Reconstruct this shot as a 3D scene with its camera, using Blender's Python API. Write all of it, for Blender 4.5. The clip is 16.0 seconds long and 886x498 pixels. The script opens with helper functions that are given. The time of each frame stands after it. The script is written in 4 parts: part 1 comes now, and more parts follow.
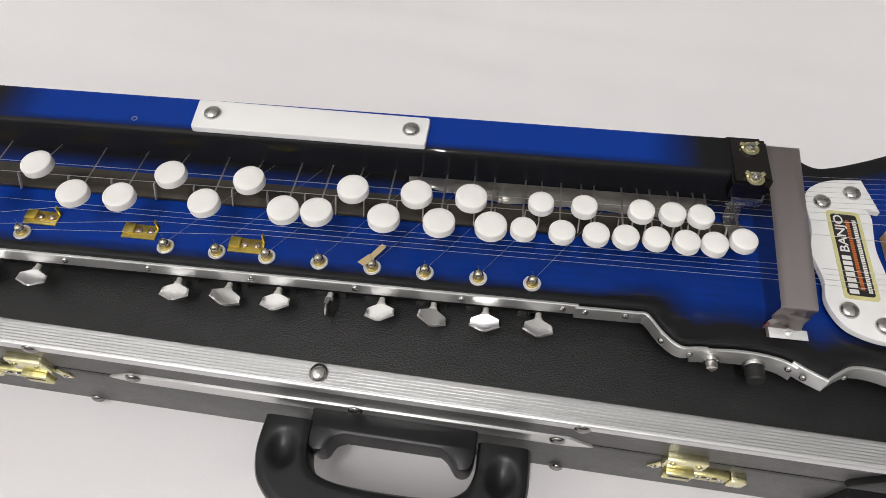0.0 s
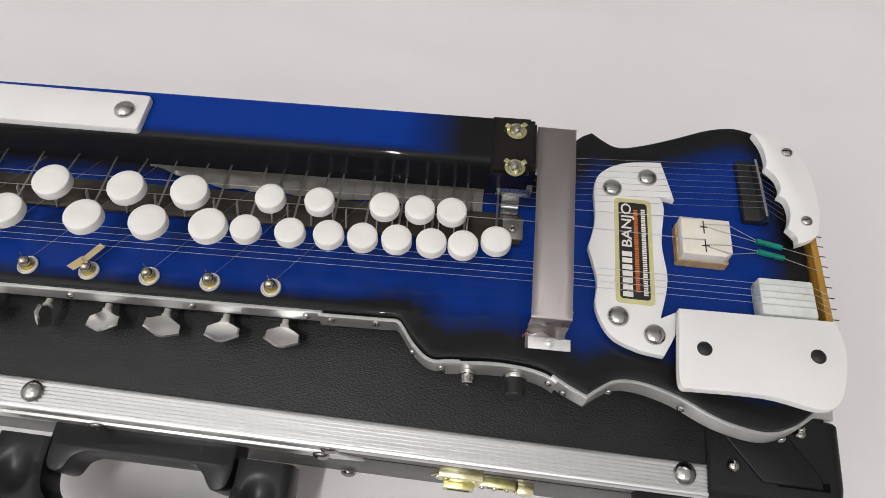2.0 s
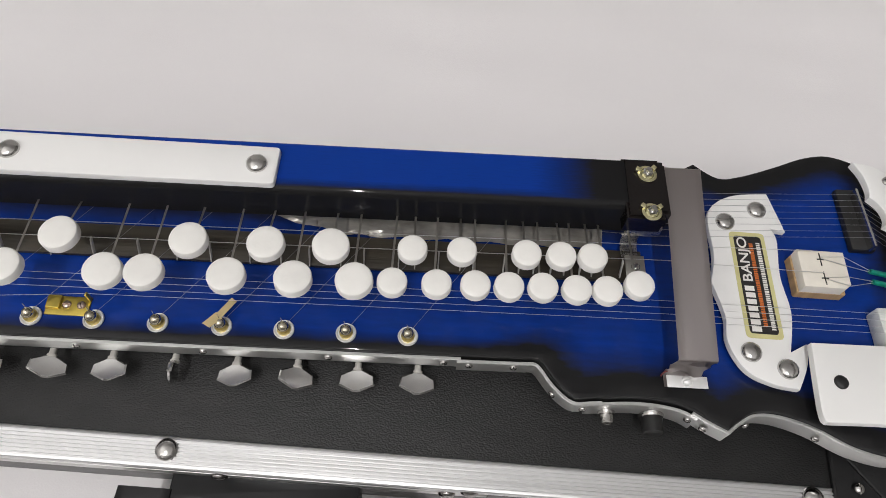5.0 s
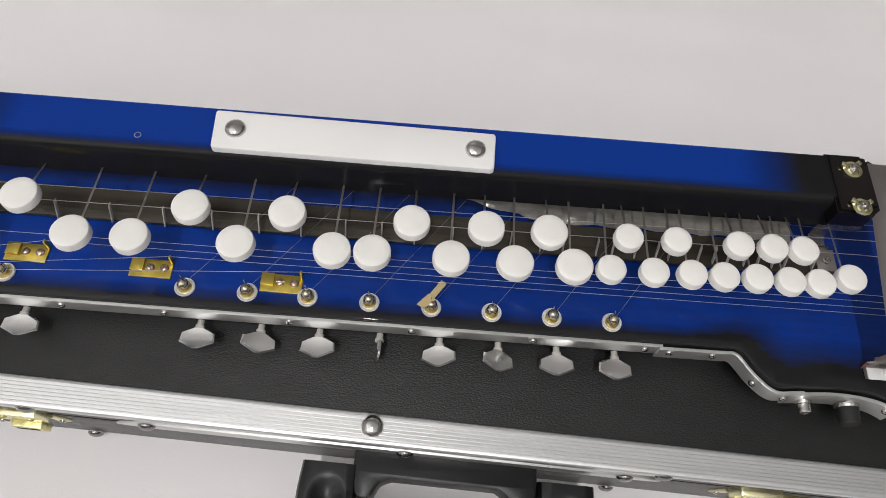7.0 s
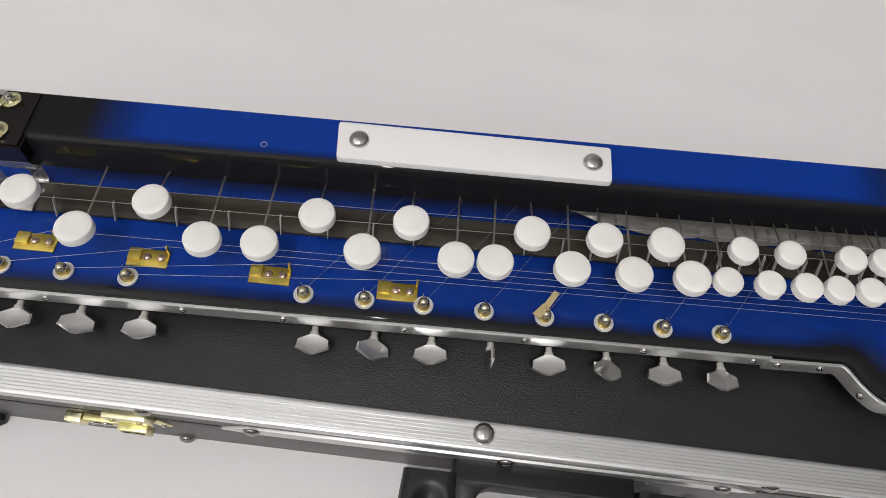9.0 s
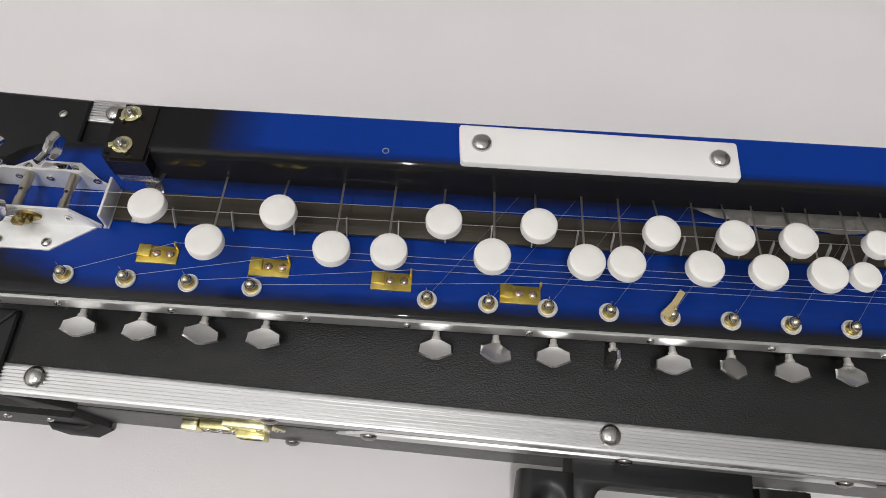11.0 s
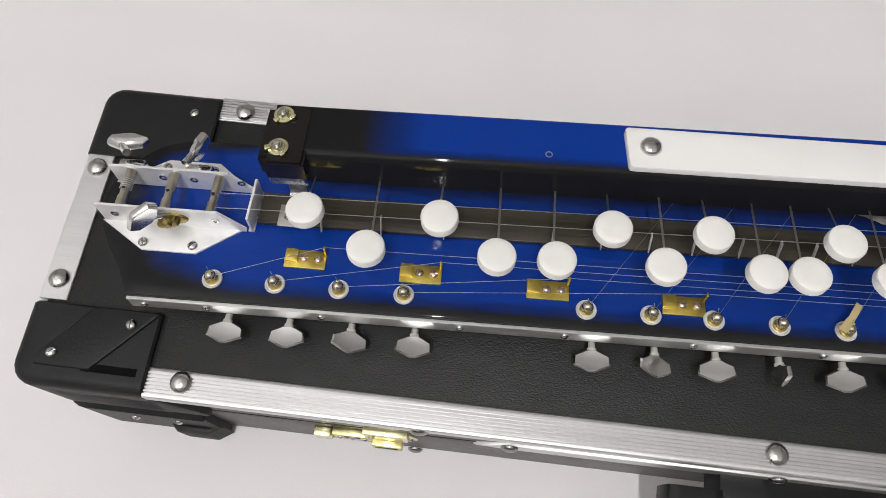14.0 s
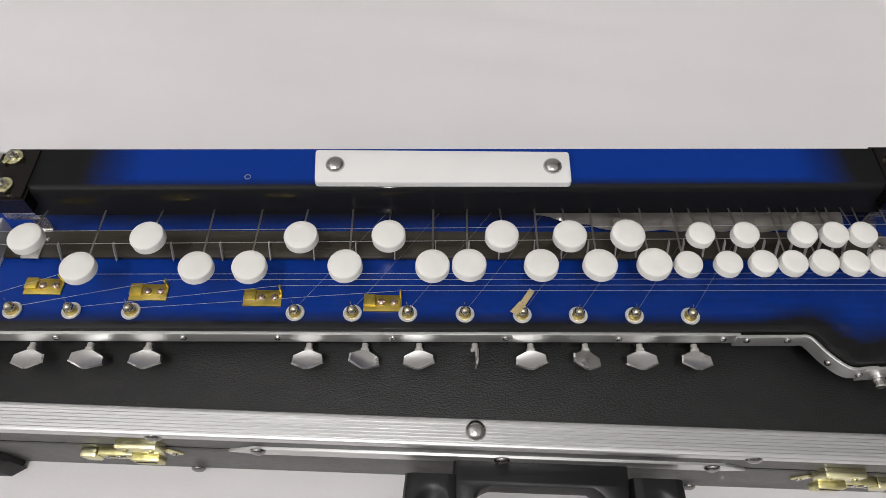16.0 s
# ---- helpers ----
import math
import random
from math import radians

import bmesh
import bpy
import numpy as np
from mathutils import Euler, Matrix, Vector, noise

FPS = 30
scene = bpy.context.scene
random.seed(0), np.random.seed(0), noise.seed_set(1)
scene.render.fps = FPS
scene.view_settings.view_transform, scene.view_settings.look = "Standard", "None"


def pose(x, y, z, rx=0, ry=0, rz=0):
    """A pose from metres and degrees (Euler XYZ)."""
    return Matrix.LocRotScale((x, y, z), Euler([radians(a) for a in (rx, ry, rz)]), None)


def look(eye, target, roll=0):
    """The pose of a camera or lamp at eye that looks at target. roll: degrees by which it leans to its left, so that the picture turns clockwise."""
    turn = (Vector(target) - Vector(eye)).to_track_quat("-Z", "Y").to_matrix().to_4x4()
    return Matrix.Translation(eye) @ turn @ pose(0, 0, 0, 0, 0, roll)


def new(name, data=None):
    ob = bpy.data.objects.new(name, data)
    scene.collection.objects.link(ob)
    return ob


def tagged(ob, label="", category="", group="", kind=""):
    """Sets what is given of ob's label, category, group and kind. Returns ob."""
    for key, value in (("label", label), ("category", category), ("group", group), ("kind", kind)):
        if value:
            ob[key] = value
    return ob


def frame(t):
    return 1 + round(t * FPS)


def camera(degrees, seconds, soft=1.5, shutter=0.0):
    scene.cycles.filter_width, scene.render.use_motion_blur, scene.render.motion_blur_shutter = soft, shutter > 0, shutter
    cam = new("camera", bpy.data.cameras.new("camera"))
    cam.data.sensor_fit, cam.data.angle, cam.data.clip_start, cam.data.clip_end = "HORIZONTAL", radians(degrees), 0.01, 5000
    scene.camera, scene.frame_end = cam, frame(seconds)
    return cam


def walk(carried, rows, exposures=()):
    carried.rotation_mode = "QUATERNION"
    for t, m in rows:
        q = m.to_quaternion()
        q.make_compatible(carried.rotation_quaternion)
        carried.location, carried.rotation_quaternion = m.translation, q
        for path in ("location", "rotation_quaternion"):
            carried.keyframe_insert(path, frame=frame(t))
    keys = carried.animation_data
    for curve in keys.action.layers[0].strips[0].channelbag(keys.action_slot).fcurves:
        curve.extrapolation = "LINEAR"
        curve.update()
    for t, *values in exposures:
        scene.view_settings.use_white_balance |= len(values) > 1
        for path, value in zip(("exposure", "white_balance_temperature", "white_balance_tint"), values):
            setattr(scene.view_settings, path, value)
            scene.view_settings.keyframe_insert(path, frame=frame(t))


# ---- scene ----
cam = camera(64.66, 16.0, soft=0.55)
PATH = [
    (0, (0.00766, -0.16411, 0.45253), (-0.14494, 0.81842, -1.28279), -2.08),
    (0.5, (0.04265, -0.14728, 0.45435), (-0.11975, 0.78864, -1.30567), -1.95),
    (1, (0.07466, -0.13218, 0.44367), (-0.08811, 0.79108, -1.32299), -2.50),
    (1.5, (0.09529, -0.11565, 0.43208), (-0.02282, 0.76068, -1.36182), -1.10),
    (2, (0.11233, -0.10748, 0.42390), (0.05642, 0.74264, -1.38557), 1.84),
    (2.5, (0.12513, -0.10141, 0.42304), (0.10182, 0.74262, -1.38999), 2.23),
    (3, (0.11427, -0.09746, 0.41824), (0.08445, 0.72727, -1.40356), 1.61),
    (3.5, (0.08918, -0.09461, 0.42209), (0.09004, 0.73003, -1.39999), 2.90),
    (6, (-0.01367, -0.08689, 0.43875), (0.04895, 0.70160, -1.39819), 8.05),
    (6.5, (-0.04308, -0.08633, 0.43407), (0.00511, 0.66314, -1.41957), 8.27),
    (7, (-0.06043, -0.09783, 0.43594), (-0.01645, 0.68964, -1.40198), 7.80),
    (7.5, (-0.07611, -0.09628, 0.43998), (-0.00761, 0.67054, -1.40591), 10.00),
    (8, (-0.08865, -0.09746, 0.43780), (-0.05875, 0.66661, -1.41025), 8.03),
    (8.5, (-0.09991, -0.09737, 0.44042), (-0.07734, 0.66039, -1.41033), 7.70),
    (9, (-0.11281, -0.10686, 0.43758), (-0.07702, 0.72237, -1.38207), 7.83),
    (9.5, (-0.12617, -0.10357, 0.44253), (-0.11840, 0.69604, -1.39065), 5.72),
    (10, (-0.13898, -0.10320, 0.43993), (-0.14169, 0.69404, -1.39431), 4.43),
    (12.5, (-0.19590, -0.09771, 0.43345), (-0.24334, 0.66302, -1.41561), 0.31),
    (13, (-0.20627, -0.09812, 0.43063), (-0.27400, 0.66158, -1.41823), -0.64),
    (13.5, (-0.21306, -0.09776, 0.43027), (-0.28403, 0.66562, -1.41695), -0.35),
    (14, (-0.22167, -0.09380, 0.42740), (-0.30831, 0.65909, -1.42345), -1.52),
    (14.5, (-0.20882, -0.09273, 0.43191), (-0.26255, 0.68498, -1.40990), -0.28),
    (15, (-0.17240, -0.10453, 0.44177), (-0.19307, 0.70173, -1.38840), 0.18),
    (15.5, (-0.13231, -0.12067, 0.45013), (-0.13094, 0.75217, -1.34936), 1.01),
    (16, (-0.09801, -0.12923, 0.45242), (-0.08821, 0.79953, -1.31882), 1.07),
]
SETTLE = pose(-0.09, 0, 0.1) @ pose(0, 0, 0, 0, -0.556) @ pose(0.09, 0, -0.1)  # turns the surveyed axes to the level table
LEVEL = SETTLE @ pose(0, -0.0104, -0.0085, -5.71)  # the zither's own axes, propped up in front
walk(cam, [(t, SETTLE @ look(eye, target, roll)) for t, eye, target, roll in PATH], [(0, 0.07), (1.5, 0.03), (3, -0.06), (3.5, -0.03), (6.5, -0.07), (7, -0.04), (10, -0.11), (13.5, 0.03), (15, 0.0), (16, -0.11)])

# ---- light: an unseen ceiling tube and four added uplights in a closed room ----
world = bpy.data.worlds.new("world")
scene.world = world
world.use_nodes = True
world.node_tree.nodes["Background"].inputs[0].default_value = (0.9, 0.93, 1.0, 1)
world.node_tree.nodes["Background"].inputs[1].default_value = 0.15


def area_lamp(x, y, z, length, watts, turn=0.0, width=0.12):
    data = bpy.data.lights.new("unseen_area_light", "AREA")
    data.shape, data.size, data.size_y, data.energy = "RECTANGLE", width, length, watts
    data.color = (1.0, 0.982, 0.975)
    ob = new("unseen_area_light", data)
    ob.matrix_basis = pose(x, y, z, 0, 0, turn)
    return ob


area_lamp(-0.5, -2.2, 5.4, 2.4, 142, width=0.06)
# Added uplights, no such fixtures known: they fill the room off the ceiling.
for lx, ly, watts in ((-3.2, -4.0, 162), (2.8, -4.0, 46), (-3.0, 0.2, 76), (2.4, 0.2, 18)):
    fill_uplight = area_lamp(lx, ly, 3.4, 2.0, watts, width=1.2)
    fill_uplight.matrix_basis = pose(lx, ly, 3.4, 180)


# ---- materials ----
def material(name, colour, rough=0.5, metal=0.0, vary=0.06, scale=40.0, bump=0.0, bump_scale=400.0, coat=0.0, stretch=(1, 1, 1), spec=0.5):
    m = bpy.data.materials.new(name)
    m.use_nodes = True
    nt = m.node_tree
    b = nt.nodes["Principled BSDF"]
    b.inputs["Metallic"].default_value = metal
    b.inputs["Coat Weight"].default_value = coat
    b.inputs["Coat Roughness"].default_value = 0.04
    b.inputs["Specular IOR Level"].default_value = spec
    tc = nt.nodes.new("ShaderNodeTexCoord")
    mp = nt.nodes.new("ShaderNodeMapping")
    mp.inputs["Scale"].default_value = stretch
    nt.links.new(tc.outputs["Object"], mp.inputs[0])
    n1 = nt.nodes.new("ShaderNodeTexNoise")
    n1.inputs["Scale"].default_value, n1.inputs["Detail"].default_value = scale, 5
    nt.links.new(mp.outputs[0], n1.inputs["Vector"])
    ramp = nt.nodes.new("ShaderNodeValToRGB")
    ramp.color_ramp.elements[0].position, ramp.color_ramp.elements[1].position = 0.3, 0.7
    ramp.color_ramp.elements[0].color = (*[max(0, c * (1 - vary)) for c in colour], 1)
    ramp.color_ramp.elements[1].color = (*[min(1, c * (1 + vary)) for c in colour], 1)
    nt.links.new(n1.outputs["Fac"], ramp.inputs[0])
    nt.links.new(ramp.outputs[0], b.inputs["Base Color"])
    r = nt.nodes.new("ShaderNodeMapRange")
    r.inputs["To Min"].default_value, r.inputs["To Max"].default_value = max(0.02, rough * 0.82), min(1, rough * 1.18)
    n2 = nt.nodes.new("ShaderNodeTexNoise")
    n2.inputs["Scale"].default_value, n2.inputs["Detail"].default_value = scale * 4, 3
    nt.links.new(mp.outputs[0], n2.inputs["Vector"])
    nt.links.new(n2.outputs["Fac"], r.inputs[0])
    nt.links.new(r.outputs[0], b.inputs["Roughness"])
    if bump:
        n3 = nt.nodes.new("ShaderNodeTexNoise")
        n3.inputs["Scale"].default_value, n3.inputs["Detail"].default_value = bump_scale, 4
        nt.links.new(mp.outputs[0], n3.inputs["Vector"])
        bp = nt.nodes.new("ShaderNodeBump")
        bp.inputs["Strength"].default_value, bp.inputs["Distance"].default_value = bump, 0.001
        nt.links.new(n3.outputs["Fac"], bp.inputs["Height"])
        nt.links.new(bp.outputs[0], b.inputs["Normal"])
    return m


def burst_material(name, coat):
    """Blue lacquer that fades to black by the mesh's own 'burst' value, under a clear coat."""
    m = material(name, (0.004, 0.02, 0.2), 0.5, 0.0, 0.05, 30, coat=coat, spec=0.08)
    nt = m.node_tree
    b = nt.nodes["Principled BSDF"]
    at = nt.nodes.new("ShaderNodeAttribute")
    at.attribute_name = "burst"
    nz = nt.nodes.new("ShaderNodeTexNoise")
    nz.inputs["Scale"].default_value = 60
    add = nt.nodes.new("ShaderNodeMath")
    add.operation = "MULTIPLY_ADD"
    add.inputs[1].default_value, add.inputs[2].default_value = 0.25, -0.125
    nt.links.new(nz.outputs["Fac"], add.inputs[0])
    plus = nt.nodes.new("ShaderNodeMath")
    nt.links.new(at.outputs["Fac"], plus.inputs[0])
    nt.links.new(add.outputs[0], plus.inputs[1])
    ramp = nt.nodes.new("ShaderNodeValToRGB")
    e = ramp.color_ramp.elements
    e[0].position, e[0].color = 0.35, (0.011, 0.011, 0.0115, 1)
    e[1].position, e[1].color = 1.0, (0.0025, 0.036, 0.275, 1)
    mid = e.new(0.7)
    mid.color = (0.003, 0.02, 0.14, 1)
    nt.links.new(plus.outputs[0], ramp.inputs[0])
    nt.links.new(ramp.outputs[0], b.inputs["Base Color"])
    return m


BURST = burst_material("sunburst_shade_lacquer", 0.38)
RAIL_LACQUER = burst_material("sunburst_rail_lacquer", 0.20)
VINYL = material("black_grained_vinyl", (0.0142, 0.0142, 0.0142), 0.47, 0, 0.25, 60, spec=0.3, bump=0.55, bump_scale=620, stretch=(0.7, 1.3, 1))


def grain(m, size, strength):
    """Pebbled leather relief: cells about size across, a little longer along the case."""
    nt = m.node_tree
    tc = nt.nodes.new("ShaderNodeTexCoord")
    wob = nt.nodes.new("ShaderNodeTexNoise")
    wob.inputs["Scale"].default_value = 0.35 / size
    mp = nt.nodes.new("ShaderNodeMapping")
    mp.inputs["Scale"].default_value = (0.8, 1.3, 1)
    mixv = nt.nodes.new("ShaderNodeMixRGB")
    mixv.blend_type = "ADD"
    mixv.inputs[0].default_value = size * 1.2
    nt.links.new(tc.outputs["Object"], wob.inputs["Vector"])
    nt.links.new(tc.outputs["Object"], mixv.inputs[1])
    nt.links.new(wob.outputs["Color"], mixv.inputs[2])
    nt.links.new(mixv.outputs[0], mp.inputs[0])
    vor = nt.nodes.new("ShaderNodeTexVoronoi")
    vor.feature = "SMOOTH_F1"
    vor.inputs["Scale"].default_value = 1 / size
    nt.links.new(mp.outputs[0], vor.inputs["Vector"])
    bp = nt.nodes.new("ShaderNodeBump")
    bp.inputs["Strength"].default_value, bp.inputs["Distance"].default_value = strength, 0.0008
    bp.invert = True
    nt.links.new(vor.outputs["Distance"], bp.inputs["Height"])
    nt.links.new(bp.outputs[0], nt.nodes["Principled BSDF"].inputs["Normal"])
    return m


grain(VINYL, 0.0008, 0.34)
# Sides paler than the lid top: grazing sheen put into an even colour.
SHEEN_VINYL = material("sheen_side_vinyl", (0.082, 0.079, 0.079), 0.45, 0, 0.15, 60, bump=0.3, bump_scale=500)
RUBBER = material("black_moulded_plastic", (0.010, 0.010, 0.0105), 0.5, 0, 0.15, 50, bump=0.12, bump_scale=900, spec=0.3)
ALU = material("brushed_aluminium", (0.70, 0.70, 0.70), 0.36, 0.9, 0.05, 60, bump=0.08, bump_scale=300, stretch=(0.05, 3, 3))
ALU_STRIP = material("worn_aluminium_strip", (0.72, 0.72, 0.71), 0.46, 1.0, 0.10, 50, bump=0.1, bump_scale=200, stretch=(0.3, 2, 2))
STEEL = material("polished_steel", (0.55, 0.54, 0.52), 0.18, 1.0, 0.12, 80)
STRAP_STEEL = material("brushed_steel_strap", (0.50, 0.458, 0.445), 0.36, 1.0, 0.05, 60, bump=0.05, bump_scale=500, stretch=(1, 0.1, 1))
BRACKET = material("satin_bracket_metal", (0.84, 0.84, 0.83), 0.42, 0.35, 0.10, 80)
DULL_BRASS = material("dull_brass", (0.27, 0.21, 0.075), 0.36, 1.0, 0.3, 300)
CHROME = material("chrome", (0.70, 0.695, 0.685), 0.15, 1.0, 0.08, 60)
LEVER = material("dull_lever_steel", (0.54, 0.52, 0.48), 0.42, 1.0, 0.12, 200)
PIN = material("pale_pin_metal", (0.52, 0.505, 0.47), 0.45, 0.0, 0.08, 200)
HANDLE_PLASTIC = material("glossy_black_plastic", (0.009, 0.009, 0.0095), 0.36, 0, 0.1, 50, bump=0.03, bump_scale=700, spec=0.32)
WHITE = material("white_acrylic", (0.84, 0.835, 0.82), 0.42, 0, 0.02, 30, bump=0.04, bump_scale=700)
IVORY = material("ivory_plastic", (0.78, 0.735, 0.65), 0.5, 0, 0.06, 120)
KEY_WHITE = material("white_key_plastic", (0.85, 0.835, 0.80), 0.5, 0, 0.03, 90, bump=0.05, bump_scale=800)
BRASS = material("yellow_brass", (0.76, 0.59, 0.13), 0.32, 1.0, 0.18, 120)
GOLD = material("gilt_steel", (0.90, 0.84, 0.52), 0.22, 1.0, 0.15, 100)
DARK_WOOD = material("dark_fingerboard_wood", (0.043, 0.036, 0.026), 0.3, 0, 0.35, 60, bump=0.2, bump_scale=300, stretch=(0.15, 3, 3))
OAK = material("ochre_wood", (0.42, 0.22, 0.035), 0.45, 0, 0.3, 90, bump=0.15, bump_scale=300, stretch=(3, 0.3, 3))
PALE_WOOD = material("pale_sawn_wood", (0.50, 0.33, 0.16), 0.6, 0, 0.2, 90, bump=0.2, bump_scale=400, stretch=(3, 3, 0.4))
BLACK = material("matt_black", (0.012, 0.012, 0.012), 0.5, 0, 0.2, 60)
STRING = material("steel_wire", (0.88, 0.88, 0.87), 0.34, 0.85, 0.1, 100)
PLAIN_WHITE = material("room_white_paint", (0.86, 0.855, 0.85), 0.8, 0, 0.03, 2)


def cloth_material():
    m = material("white_tablecloth", (0.785, 0.762, 0.767), 0.85, 0, 0.025, 5, bump=0.12, bump_scale=900)
    return m


CLOTH = cloth_material()


# ---- mesh helpers ----
UNDO = {}  # things whose parts are drawn in axes of their own


def empty(name, m=Matrix()):
    ob = new(name)
    ob.empty_display_size = 0.05
    ob.matrix_basis = m
    return ob


def part(name, bm, mat, parent=None, label="", smooth=True, local=False, m=None):
    """Links a bmesh as one mesh object under a thing or part; its coordinates are the world's unless local."""
    me = bpy.data.meshes.new(name)
    bmesh.ops.recalc_face_normals(bm, faces=bm.faces)
    bm.to_mesh(me)
    bm.free()
    me.materials.append(mat)
    if smooth:
        for p in me.polygons:
            p.use_smooth = True
        me.set_sharp_from_angle(angle=radians(32))
    return put(name, me, parent, label, m, local)


def put(name, me, parent=None, label="", m=None, local=False):
    ob = new(name, me)
    if m is not None:
        ob.matrix_basis = m
    if parent is not None:
        ob.parent = parent
        if parent.type == "EMPTY" and not local:
            ob.matrix_parent_inverse = UNDO.get(parent.name, parent.matrix_basis.inverted())
    if label:
        ob["label"] = label
    return ob


def bevelled(bm, size, segments=2, edges=None, angle=30):
    if size > 0:
        es = edges or [e for e in bm.edges if len(e.link_faces) == 2 and e.calc_face_angle(0) > radians(angle)]
        bmesh.ops.bevel(bm, geom=es, offset=size, segments=segments, profile=0.5, affect="EDGES", clamp_overlap=True)
    return bm


def box(x0, x1, y0, y1, z0, z1, bevel=0.0, segments=2):
    bm = bmesh.new()
    bmesh.ops.create_cube(bm, size=1, matrix=Matrix.Translation(((x0 + x1) / 2, (y0 + y1) / 2, (z0 + z1) / 2)) @ Matrix.Diagonal((x1 - x0, y1 - y0, z1 - z0, 1)))
    return bevelled(bm, bevel, segments)


def lathe(profile, segments=24, m=Matrix()):
    """A closed turned body from (radius, height) pairs, about z."""
    bm = bmesh.new()
    rings = []
    for r, z in profile:
        if r < 1e-6:
            rings.append([bm.verts.new((0, 0, z))])
        else:
            rings.append([bm.verts.new((r * math.cos(2 * math.pi * i / segments), r * math.sin(2 * math.pi * i / segments), z)) for i in range(segments)])
    for a, b in zip(rings, rings[1:]):
        for i in range(segments):
            j = (i + 1) % segments
            vs = [a[i % len(a)], a[j % len(a)], b[j % len(b)], b[i % len(b)]]
            vs = list(dict.fromkeys(vs))
            if len(vs) > 2:
                bm.faces.new(vs)
    for ring in (rings[0], rings[-1]):
        if len(ring) > 2:
            bm.faces.new(ring)
    bmesh.ops.transform(bm, matrix=m, verts=bm.verts)
    return bm


def join(*bms):
    out = bms[0]
    for b in bms[1:]:
        me = bpy.data.meshes.new("t")
        b.to_mesh(me)
        b.free()
        out.from_mesh(me)
        bpy.data.meshes.remove(me)
    return out


def smooth_line(points, steps=6, closed=False, corners=()):
    """A rounded line through a few control points; it stays sharp at the numbered corners."""
    n, out = len(points), []
    P = [Vector(p) for p in points]
    for i in range(n if closed else n - 1):
        a, b = P[i], P[(i + 1) % n]
        p = P[(i - 1) % n] if (closed or i > 0) else a
        q = P[(i + 2) % n] if (closed or i + 2 < n) else b
        ta = Vector(b - a) * 0.5 if i in corners else (b - p) * 0.5
        tb = Vector(b - a) * 0.5 if (i + 1) % n in corners else (q - a) * 0.5
        for s in range(steps):
            t = s / steps
            h = (2 * t**3 - 3 * t**2 + 1, t**3 - 2 * t**2 + t, -2 * t**3 + 3 * t**2, t**3 - t**2)
            out.append(a * h[0] + ta * h[1] + b * h[2] + tb * h[3])
    if not closed:
        out.append(P[-1])
    return out


def prism(outline, z0, z1, bevel=0.0, segments=2):
    bm = bmesh.new()
    vs = [bm.verts.new((p[0], p[1], z0)) for p in outline]
    f = bm.faces.new(vs)
    top = bmesh.ops.extrude_face_region(bm, geom=[f])["geom"]
    bmesh.ops.translate(bm, vec=(0, 0, z1 - z0), verts=[v for v in top if isinstance(v, bmesh.types.BMVert)])
    if bevel:
        es = [e for e in bm.edges if all(abs(v.co.z - z1) < 1e-7 for v in e.verts)]
        bmesh.ops.bevel(bm, geom=es, offset=bevel, segments=segments, profile=0.5, affect="EDGES", clamp_overlap=True)
    return bm


def tube(points, radius, sides=6, closed=False):
    bm = bmesh.new()
    P = [Vector(p) for p in points]
    rings = []
    for i, p in enumerate(P):
        a = P[max(0, i - 1)]
        b = P[min(len(P) - 1, i + 1)]
        d = (b - a).normalized()
        u = d.cross(Vector((0, 0, 1)))
        u = d.cross(Vector((1, 0, 0))) if u.length < 1e-3 else u
        u.normalize()
        w = d.cross(u)
        rings.append([bm.verts.new(p + radius * (u * math.cos(2 * math.pi * k / sides) + w * math.sin(2 * math.pi * k / sides))) for k in range(sides)])
    for a, b in zip(rings, rings[1:]):
        for k in range(sides):
            bm.faces.new((a[k], a[(k + 1) % sides], b[(k + 1) % sides], b[k]))
    bm.faces.new(rings[0])
    bm.faces.new(rings[-1])
    return bm


def sweep(profile, line):
    """A closed (offset, z) profile carried along a flat line; offsets go to the line's right."""
    bm = bmesh.new()
    P = [Vector(p[:2]) for p in line]
    rings = []
    for i, p in enumerate(P):
        d1 = (P[i] - P[i - 1]).normalized() if i else (P[1] - P[0]).normalized()
        d2 = (P[i + 1] - P[i]).normalized() if i + 1 < len(P) else d1
        n1, n2 = Vector((d1.y, -d1.x)), Vector((d2.y, -d2.x))
        n = (n1 + n2)
        n = n / max(0.35, n.length_squared / 2) if n.length > 1e-6 else n1
        rings.append([bm.verts.new((p.x + n.x * o, p.y + n.y * o, z)) for o, z in profile])
    k = len(profile)
    for a, b in zip(rings, rings[1:]):
        for j in range(k):
            bm.faces.new((a[j], a[(j + 1) % k], b[(j + 1) % k], b[j]))
    bm.faces.new(rings[0])
    bm.faces.new(rings[-1])
    return bm


def dome(r, h, m=Matrix(), segments=20, rim=0.0):
    """A domed screw or rivet head."""
    prof = [(r, 0), (r, rim)] if rim else [(r, 0)]
    prof += [(r * math.cos(a), rim + h * math.sin(a)) for a in (0.35, 0.7, 1.05, 1.35)] + [(0, rim + h)]
    return lathe(prof, segments, m)


